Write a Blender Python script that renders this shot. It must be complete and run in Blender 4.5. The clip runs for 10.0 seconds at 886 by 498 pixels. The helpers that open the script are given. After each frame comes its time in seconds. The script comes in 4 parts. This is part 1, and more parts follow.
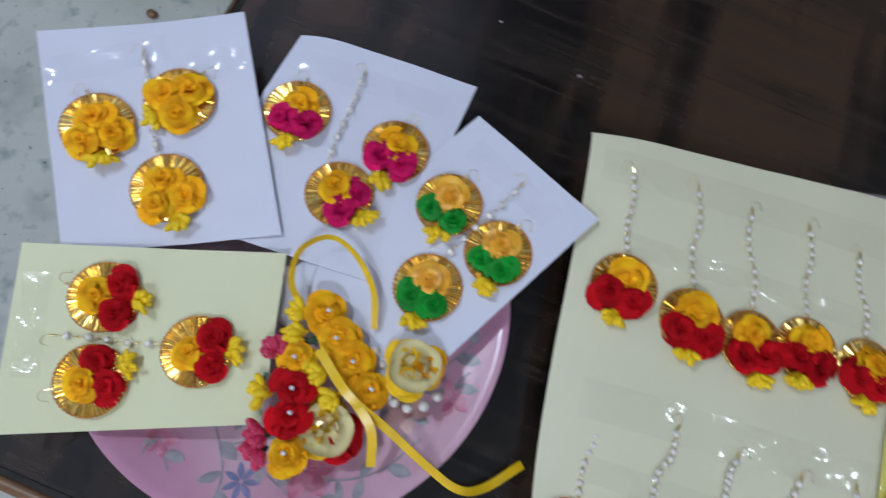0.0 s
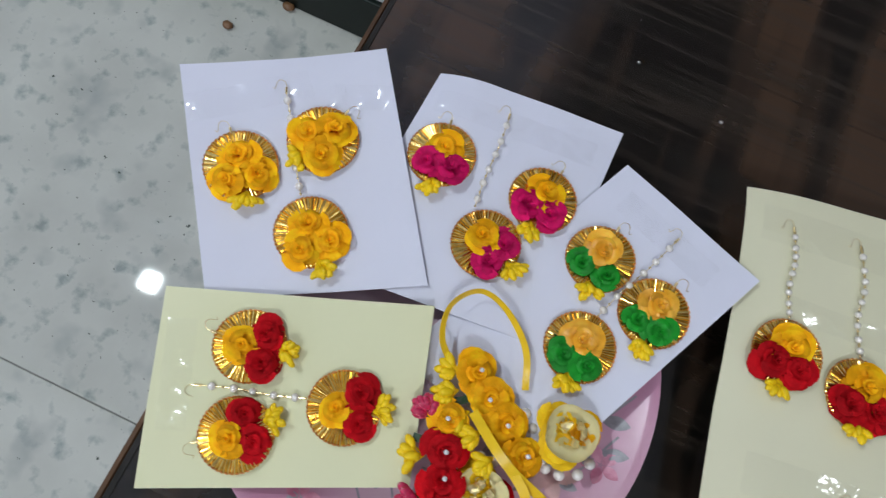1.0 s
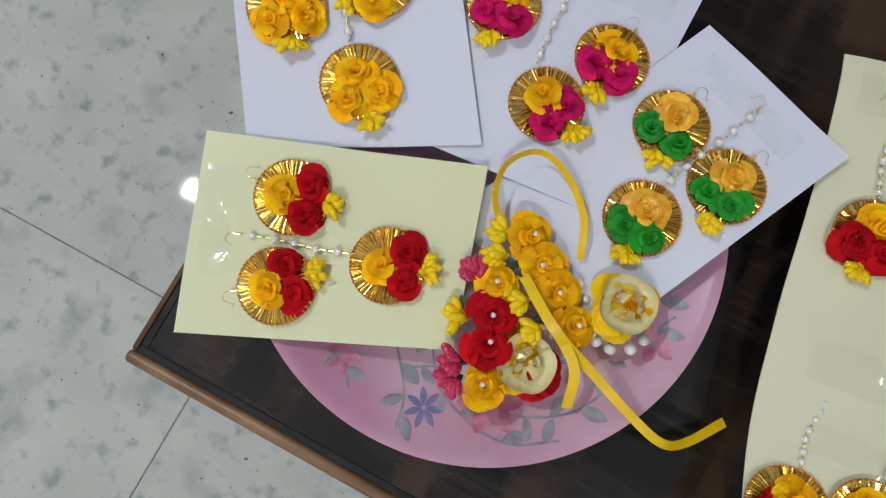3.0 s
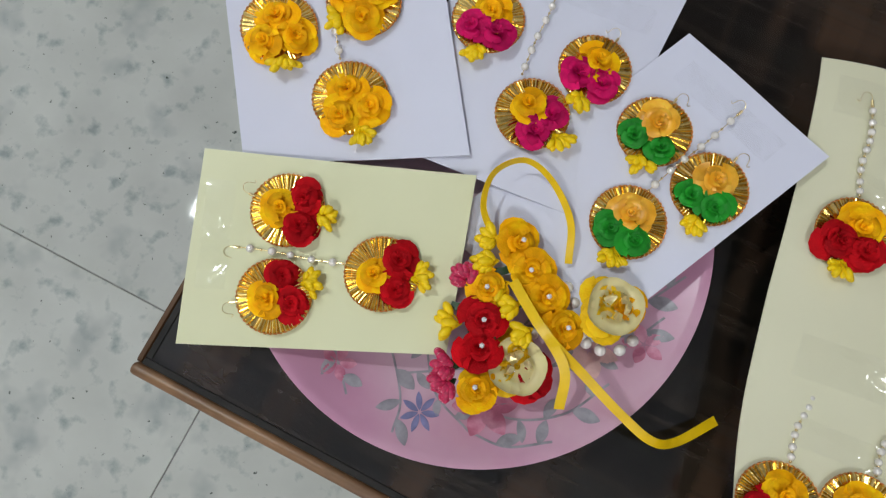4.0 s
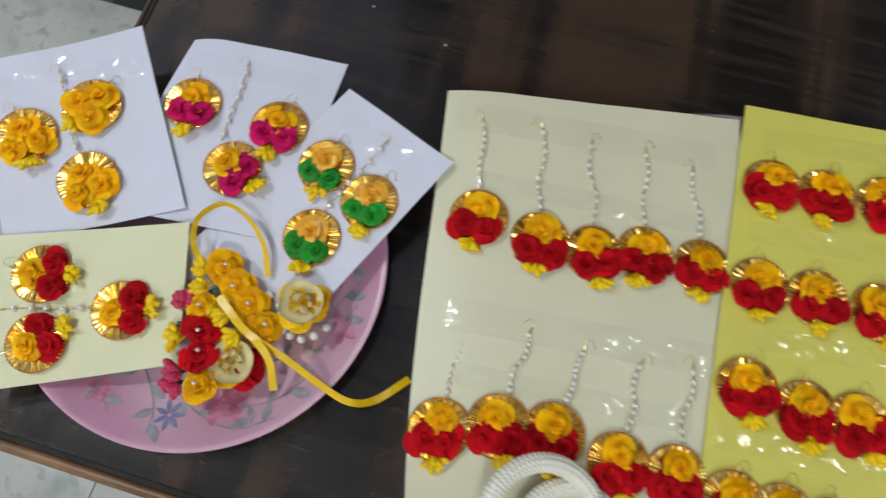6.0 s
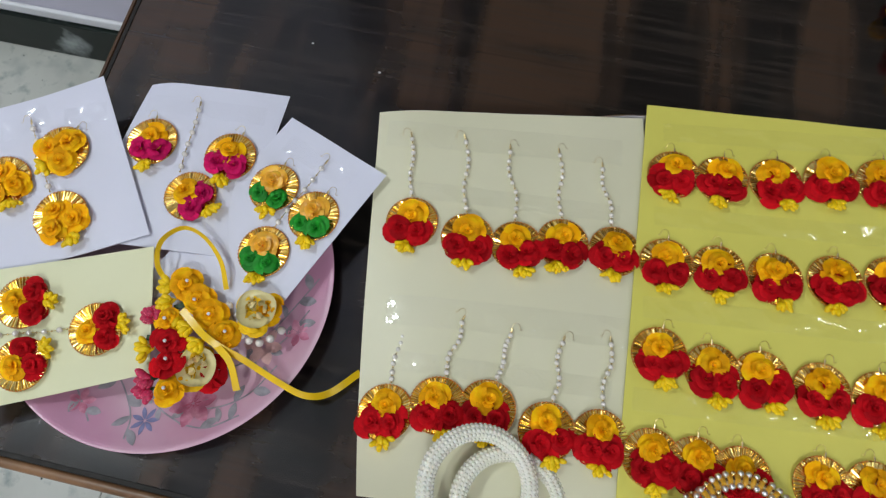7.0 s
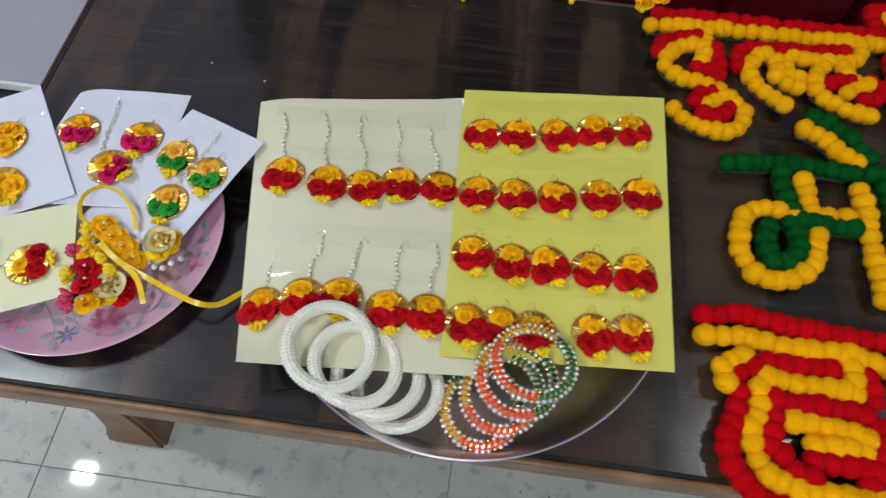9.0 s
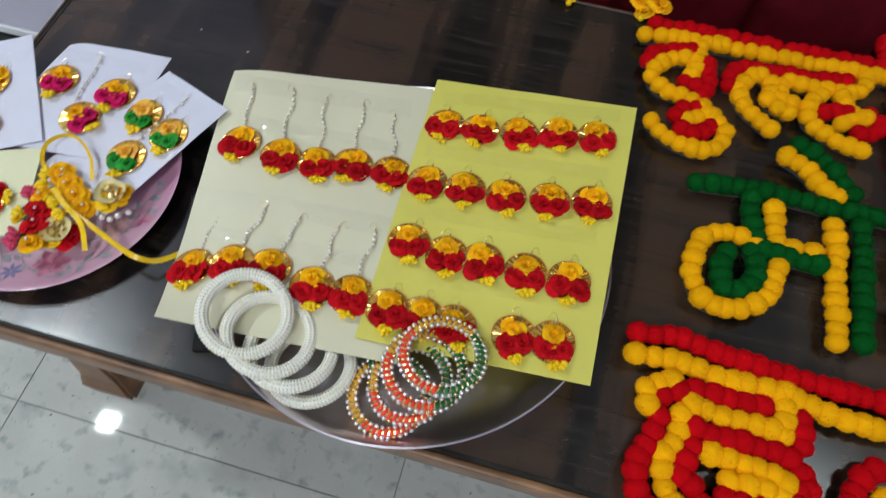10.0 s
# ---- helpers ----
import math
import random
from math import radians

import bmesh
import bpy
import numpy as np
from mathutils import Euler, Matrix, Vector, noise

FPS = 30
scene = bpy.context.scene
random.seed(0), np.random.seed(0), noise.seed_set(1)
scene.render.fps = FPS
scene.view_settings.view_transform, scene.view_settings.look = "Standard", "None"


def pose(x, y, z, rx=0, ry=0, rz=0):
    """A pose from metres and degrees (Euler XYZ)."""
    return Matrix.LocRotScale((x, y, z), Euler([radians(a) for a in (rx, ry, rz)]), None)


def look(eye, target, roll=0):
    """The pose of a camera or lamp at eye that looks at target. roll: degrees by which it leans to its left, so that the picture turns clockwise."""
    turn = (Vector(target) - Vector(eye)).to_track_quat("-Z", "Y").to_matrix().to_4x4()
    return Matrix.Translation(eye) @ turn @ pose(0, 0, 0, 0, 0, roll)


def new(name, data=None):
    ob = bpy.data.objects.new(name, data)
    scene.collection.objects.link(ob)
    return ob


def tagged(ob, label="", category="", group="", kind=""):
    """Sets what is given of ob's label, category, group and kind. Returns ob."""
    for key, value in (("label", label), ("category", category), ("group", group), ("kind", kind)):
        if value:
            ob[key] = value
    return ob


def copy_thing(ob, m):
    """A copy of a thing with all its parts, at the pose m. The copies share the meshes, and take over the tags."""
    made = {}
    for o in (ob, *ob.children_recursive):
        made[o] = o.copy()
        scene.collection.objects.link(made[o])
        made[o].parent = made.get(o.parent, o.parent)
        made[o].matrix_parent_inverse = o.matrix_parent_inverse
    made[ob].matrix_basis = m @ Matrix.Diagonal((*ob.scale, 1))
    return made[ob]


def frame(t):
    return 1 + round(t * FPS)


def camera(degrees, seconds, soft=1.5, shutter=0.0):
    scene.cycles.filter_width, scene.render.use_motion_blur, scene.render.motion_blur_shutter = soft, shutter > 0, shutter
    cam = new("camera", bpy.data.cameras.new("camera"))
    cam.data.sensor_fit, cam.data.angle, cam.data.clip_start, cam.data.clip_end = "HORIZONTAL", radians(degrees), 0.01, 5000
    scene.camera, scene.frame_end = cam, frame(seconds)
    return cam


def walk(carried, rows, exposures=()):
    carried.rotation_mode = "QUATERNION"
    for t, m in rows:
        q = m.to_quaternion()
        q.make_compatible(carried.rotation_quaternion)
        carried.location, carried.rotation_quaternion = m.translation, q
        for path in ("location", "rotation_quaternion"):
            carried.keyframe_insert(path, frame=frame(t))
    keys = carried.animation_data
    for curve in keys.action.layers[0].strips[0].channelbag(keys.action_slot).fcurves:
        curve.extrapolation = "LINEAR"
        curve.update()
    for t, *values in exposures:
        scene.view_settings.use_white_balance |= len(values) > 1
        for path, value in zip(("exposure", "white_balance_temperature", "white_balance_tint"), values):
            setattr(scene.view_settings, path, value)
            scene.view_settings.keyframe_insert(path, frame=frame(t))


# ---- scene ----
cam = camera(68.5, 10.0, 1.25, 0.5)
PATH = [
    (0, (0.212, 0.103, 0.846), (0.163, 0.674, -1.069), 18.1),
    (0.5, (0.164, 0.105, 0.835), (0.068, 0.671, -1.081), 16.9),
    (1, (0.13, 0.103, 0.832), (0.034, 0.66, -1.086), 15.6),
    (1.5, (0.12, 0.103, 0.835), (-0.011, 0.646, -1.085), 11.7),
    (2, (0.113, 0.1, 0.826), (-0.015, 0.621, -1.101), 12.4),
    (2.5, (0.13, 0.085, 0.807), (0.065, 0.447, -1.159), 18.9),
    (3, (0.138, 0.074, 0.802), (0.039, 0.386, -1.172), 10.8),
    (3.2, (0.142, 0.078, 0.808), (0.027, 0.389, -1.164), 8.2),
    (4.5, (0.156, 0.072, 0.814), (0.002, 0.418, -1.149), 0.5),
    (5, (0.18, 0.086, 0.829), (0.024, 0.416, -1.138), -4.0),
    (5.5, (0.236, 0.095, 0.866), (0.067, 0.534, -1.077), -1.3),
    (6, (0.319, 0.085, 0.901), (0.188, 0.633, -1.018), 3.3),
    (7.3, (0.392, 0.057, 0.951), (0.218, 0.699, -0.935), -4.8),
    (7.5, (0.415, 0.049, 0.955), (0.223, 0.717, -0.92), -7.3),
    (8, (0.442, 0.014, 0.973), (0.271, 0.815, -0.851), -5.1),
    (8.5, (0.461, -0.07, 0.995), (0.4, 0.787, -0.811), 3.7),
    (9, (0.487, -0.112, 1.02), (0.435, 0.83, -0.743), 4.8),
    (9.5, (0.551, -0.091, 1.029), (0.467, 0.862, -0.728), 5.9),
    (10, (0.591, -0.099, 1.015), (0.39, 0.813, -0.754), 3.5),
]
walk(cam, [(t, look(eye, target, roll)) for t, eye, target, roll in PATH],
     exposures=[(0, -0.06, 5780, 14), (1, 0.06, 6250, 13), (2.5, 0.06, 6550, 12), (4.5, 0.07, 6600, 12), (6, 0.09, 6550, 12), (7.5, 0.10, 6450, 12), (9, 0.24, 6350, 12), (10, 0.25, 6300, 12)])

# ---- light ----
LAMP_POWER, FILL_POWER, LAMP3_POWER = 31.0, 33.5, 5.0
world = bpy.data.worlds.new("world")
scene.world = world
world.use_nodes = True
world.node_tree.nodes["Background"].inputs[0].default_value = (0.8, 0.85, 1.0, 1)
world.node_tree.nodes["Background"].inputs[1].default_value = 0.05
T = 0.45  # table top height
CEIL = 3.4


def area_lamp(name, x, y, z, size, power, colour):
    data = bpy.data.lights.new(name, "AREA")
    data.shape, data.size, data.energy, data.color = "SQUARE", size, power, colour
    ob = new(name, data)
    ob.location = (x, y, z)
    return ob


area_lamp("panel_light_glow", -1.68, 0.30, CEIL - 0.035, 0.11, LAMP_POWER, (0.885, 1.0, 0.98))
# unseen panel added as fill for the table front and floor
area_lamp("panel_light_glow", 0.4, -2.2, CEIL - 0.035, 0.56, FILL_POWER, (0.885, 1.0, 0.98))
area_lamp("panel_light_glow", 2.2, 0.75, CEIL - 0.035, 0.2, LAMP3_POWER, (0.885, 1.0, 0.98))


# ---- materials ----
def material(name, colour, rough=0.5, metal=0.0, var=0.12, scale=40.0, bump=0.0, bump_scale=200.0, spec=0.5,
             second=None, second_scale=6.0, second_edge=(0.45, 0.65), per_object=0.0, sheen=0.0, sss=0.0, coat=0.0, per_island=0.0):
    """A surface with grain at one scale, blotches at a second, and fine relief."""
    m = bpy.data.materials.new(name)
    m.use_nodes = True
    nt = m.node_tree
    b = nt.nodes["Principled BSDF"]
    b.inputs["Roughness"].default_value = rough
    b.inputs["Metallic"].default_value = metal
    b.inputs["Specular IOR Level"].default_value = spec
    b.inputs["Sheen Weight"].default_value = sheen
    b.inputs["Coat Weight"].default_value = coat
    if sss:
        b.inputs["Subsurface Weight"].default_value = sss
        b.inputs["Subsurface Radius"].default_value = (0.004, 0.003, 0.002)
    tc = nt.nodes.new("ShaderNodeTexCoord")
    n = nt.nodes.new("ShaderNodeTexNoise")
    n.inputs["Scale"].default_value, n.inputs["Detail"].default_value = scale, 4.0
    nt.links.new(tc.outputs["Object"], n.inputs["Vector"])
    ramp = nt.nodes.new("ShaderNodeMapRange")
    ramp.inputs[1].default_value, ramp.inputs[2].default_value = 0.3, 0.7
    ramp.inputs[3].default_value, ramp.inputs[4].default_value = 1 - var, 1 + var
    nt.links.new(n.outputs["Fac"], ramp.inputs[0])
    factor = ramp.outputs[0]
    if per_object:
        info = nt.nodes.new("ShaderNodeObjectInfo")
        r2 = nt.nodes.new("ShaderNodeMapRange")
        r2.inputs[3].default_value, r2.inputs[4].default_value = 1 - per_object, 1 + per_object
        nt.links.new(info.outputs["Random"], r2.inputs[0])
        mul = nt.nodes.new("ShaderNodeMath")
        mul.operation = "MULTIPLY"
        nt.links.new(factor, mul.inputs[0])
        nt.links.new(r2.outputs[0], mul.inputs[1])
        factor = mul.outputs[0]
    if per_island:
        geo = nt.nodes.new("ShaderNodeNewGeometry")
        r4 = nt.nodes.new("ShaderNodeMapRange")
        r4.inputs[3].default_value, r4.inputs[4].default_value = 1 - per_island, 1 + per_island
        nt.links.new(geo.outputs["Random Per Island"], r4.inputs[0])
        mul = nt.nodes.new("ShaderNodeMath")
        mul.operation = "MULTIPLY"
        nt.links.new(factor, mul.inputs[0])
        nt.links.new(r4.outputs[0], mul.inputs[1])
        factor = mul.outputs[0]
    base = nt.nodes.new("ShaderNodeRGB")
    base.outputs[0].default_value = (*colour, 1)
    col = base.outputs[0]
    if second:
        n2 = nt.nodes.new("ShaderNodeTexNoise")
        n2.inputs["Scale"].default_value, n2.inputs["Detail"].default_value = second_scale, 6.0
        nt.links.new(tc.outputs["Object"], n2.inputs["Vector"])
        r3 = nt.nodes.new("ShaderNodeMapRange")
        r3.inputs[1].default_value, r3.inputs[2].default_value = second_edge
        nt.links.new(n2.outputs["Fac"], r3.inputs[0])
        mx = nt.nodes.new("ShaderNodeMix")
        mx.data_type = "RGBA"
        nt.links.new(r3.outputs[0], mx.inputs[0])
        nt.links.new(col, mx.inputs[6])
        mx.inputs[7].default_value = (*second, 1)
        col = mx.outputs[2]
    vm = nt.nodes.new("ShaderNodeVectorMath")
    vm.operation = "SCALE"
    nt.links.new(col, vm.inputs[0])
    nt.links.new(factor, vm.inputs["Scale"])
    nt.links.new(vm.outputs[0], b.inputs["Base Color"])
    if bump:
        nb = nt.nodes.new("ShaderNodeTexNoise")
        nb.inputs["Scale"].default_value, nb.inputs["Detail"].default_value = bump_scale, 3.0
        nt.links.new(tc.outputs["Object"], nb.inputs["Vector"])
        bp = nt.nodes.new("ShaderNodeBump")
        bp.inputs["Strength"].default_value, bp.inputs["Distance"].default_value = bump, 0.001
        nt.links.new(nb.outputs["Fac"], bp.inputs["Height"])
        nt.links.new(bp.outputs[0], b.inputs["Normal"])
    return m


def table_top_material():
    """Dark laminate: thin grooves along the length, broad brown and black stripes across, worn satin gloss."""
    m = bpy.data.materials.new("dark_laminate")
    m.use_nodes = True
    nt = m.node_tree
    b = nt.nodes["Principled BSDF"]
    tc = nt.nodes.new("ShaderNodeTexCoord")

    def noise_at(sx, sy, scale, detail=4.0):
        mp = nt.nodes.new("ShaderNodeMapping")
        mp.inputs["Scale"].default_value = (sx, sy, 1)
        nt.links.new(tc.outputs["Object"], mp.inputs["Vector"])
        n = nt.nodes.new("ShaderNodeTexNoise")
        n.inputs["Scale"].default_value, n.inputs["Detail"].default_value = scale, detail
        nt.links.new(mp.outputs[0], n.inputs["Vector"])
        return n.outputs["Fac"]

    def spread(value, a, c, lo, hi):
        r = nt.nodes.new("ShaderNodeMapRange")
        for i, v in enumerate((a, c, lo, hi)):
            r.inputs[i + 1].default_value = v
        nt.links.new(value, r.inputs[0])
        return r.outputs[0]

    def blend(fac, one, two):
        mx = nt.nodes.new("ShaderNodeMix")
        mx.data_type = "RGBA"
        nt.links.new(fac, mx.inputs[0])
        for i, v in ((6, one), (7, two)):
            if isinstance(v, tuple):
                mx.inputs[i].default_value = (*v, 1)
            else:
                nt.links.new(v, mx.inputs[i])
        return mx.outputs[2]

    col = blend(spread(noise_at(1, 0.12, 17, 3), 0.45, 0.56, 0, 1), (0.006, 0.005, 0.0045), (0.058, 0.032, 0.019))
    col = blend(spread(noise_at(0.6, 2.2, 14, 3), 0.5, 0.68, 0, 0.6), col, (0.012, 0.012, 0.010))
    col = blend(spread(noise_at(0.12, 3.2, 70, 6), 0.48, 0.64, 0, 0.5), col, (0.044, 0.032, 0.024))
    sep = nt.nodes.new("ShaderNodeSeparateXYZ")
    nt.links.new(tc.outputs["Object"], sep.inputs[0])
    wob = nt.nodes.new("ShaderNodeMath")
    wob.operation = "MULTIPLY_ADD"
    nt.links.new(noise_at(1, 1, 4, 2), wob.inputs[0])
    wob.inputs[1].default_value = 0.012
    nt.links.new(sep.outputs["Y"], wob.inputs[2])
    fr = nt.nodes.new("ShaderNodeMath")
    fr.operation = "PINGPONG"
    nt.links.new(wob.outputs[0], fr.inputs[0])
    fr.inputs[1].default_value = 0.021
    groove = spread(fr.outputs[0], 0.0004, 0.0016, 1, 0)
    keep = nt.nodes.new("ShaderNodeMath")
    keep.operation = "MULTIPLY"
    nt.links.new(groove, keep.inputs[0])
    nt.links.new(spread(noise_at(1, 6, 5, 2), 0.40, 0.65, 0.0, 0.4), keep.inputs[1])
    col = blend(keep.outputs[0], col, (0.006, 0.005, 0.005))
    nt.links.new(col, b.inputs["Base Color"])
    nt.links.new(spread(noise_at(1, 1, 9, 6), 0.3, 0.7, 0.12, 0.26), b.inputs["Roughness"])
    b.inputs["Specular IOR Level"].default_value = 0.75
    inv = nt.nodes.new("ShaderNodeMath")
    inv.operation = "SUBTRACT"
    inv.inputs[0].default_value = 1.0
    nt.links.new(keep.outputs[0], inv.inputs[1])
    bp = nt.nodes.new("ShaderNodeBump")
    bp.inputs["Strength"].default_value, bp.inputs["Distance"].default_value = 0.12, 0.0004
    nt.links.new(inv.outputs[0], bp.inputs["Height"])
    nt.links.new(bp.outputs[0], b.inputs["Normal"])
    return m


def marble_material():
    """Off-white tile stone: soft grey-green blotches of two sizes and scattered dark specks."""
    m = material("white_marble_tile", (0.53, 0.535, 0.485), 0.045, spec=0.09, var=0.09, scale=10, second=(0.30, 0.33, 0.31), second_scale=40, second_edge=(0.55, 0.72), per_object=0.03)
    nt = m.node_tree
    b = nt.nodes["Principled BSDF"]
    link = b.inputs["Base Color"].links[0]
    tc = nt.nodes.new("ShaderNodeTexCoord")
    col = link.from_socket
    for scale, lo, hi, tone in ((13, 0.56, 0.75, (0.34, 0.36, 0.34, 1)), (110, 0.69, 0.75, (0.07, 0.08, 0.07, 1))):
        n = nt.nodes.new("ShaderNodeTexNoise")
        n.inputs["Scale"].default_value, n.inputs["Detail"].default_value = scale, 3.0
        nt.links.new(tc.outputs["Object"], n.inputs["Vector"])
        r = nt.nodes.new("ShaderNodeMapRange")
        r.inputs[1].default_value, r.inputs[2].default_value = lo, hi
        nt.links.new(n.outputs["Fac"], r.inputs[0])
        mx = nt.nodes.new("ShaderNodeMix")
        mx.data_type = "RGBA"
        nt.links.new(r.outputs[0], mx.inputs[0])
        nt.links.new(col, mx.inputs[6])
        mx.inputs[7].default_value = tone
        col = mx.outputs[2]
    nt.links.new(col, b.inputs["Base Color"])
    return m


def plate_material(*args, **kw):
    """Pink plate glaze that pales towards the printed middle."""
    m = material(*args, **kw)
    nt = m.node_tree
    b = nt.nodes["Principled BSDF"]
    tc = nt.nodes.new("ShaderNodeTexCoord")
    flat = nt.nodes.new("ShaderNodeVectorMath")
    flat.operation = "MULTIPLY"
    flat.inputs[1].default_value = (1, 1, 0)
    nt.links.new(tc.outputs["Object"], flat.inputs[0])
    size = nt.nodes.new("ShaderNodeVectorMath")
    size.operation = "LENGTH"
    nt.links.new(flat.outputs[0], size.inputs[0])
    r = nt.nodes.new("ShaderNodeMapRange")
    r.interpolation_type = "SMOOTHSTEP"
    r.inputs[1].default_value, r.inputs[2].default_value = 0.05, 0.115
    nt.links.new(size.outputs["Value"], r.inputs[0])
    mx = nt.nodes.new("ShaderNodeMix")
    mx.data_type = "RGBA"
    nt.links.new(r.outputs[0], mx.inputs[0])
    mx.inputs[6].default_value = (0.76, 0.56, 0.66, 1)
    nt.links.new(b.inputs["Base Color"].links[0].from_socket, mx.inputs[7])
    nt.links.new(mx.outputs[2], b.inputs["Base Color"])
    return m


def tape_material():
    m = bpy.data.materials.new("clear_tape")
    m.use_nodes = True
    nt = m.node_tree
    out = nt.nodes["Material Output"]
    clear = nt.nodes.new("ShaderNodeBsdfTransparent")
    clear.inputs[0].default_value = (1, 1, 1, 1)
    gloss = nt.nodes.new("ShaderNodeBsdfGlossy")
    gloss.inputs["Roughness"].default_value = 0.09
    mix = nt.nodes.new("ShaderNodeMixShader")
    mix.inputs[0].default_value = 0.032
    nt.links.new(clear.outputs[0], mix.inputs[1])
    nt.links.new(gloss.outputs[0], mix.inputs[2])
    nt.links.new(mix.outputs[0], out.inputs[0])
    tc = nt.nodes.new("ShaderNodeTexCoord")
    n = nt.nodes.new("ShaderNodeTexNoise")
    n.inputs["Scale"].default_value = 90.0
    nt.links.new(tc.outputs["Object"], n.inputs["Vector"])
    bp = nt.nodes.new("ShaderNodeBump")
    bp.inputs["Strength"].default_value, bp.inputs["Distance"].default_value = 0.5, 0.002
    nt.links.new(n.outputs["Fac"], bp.inputs["Height"])
    nt.links.new(bp.outputs[0], gloss.inputs["Normal"])
    return m


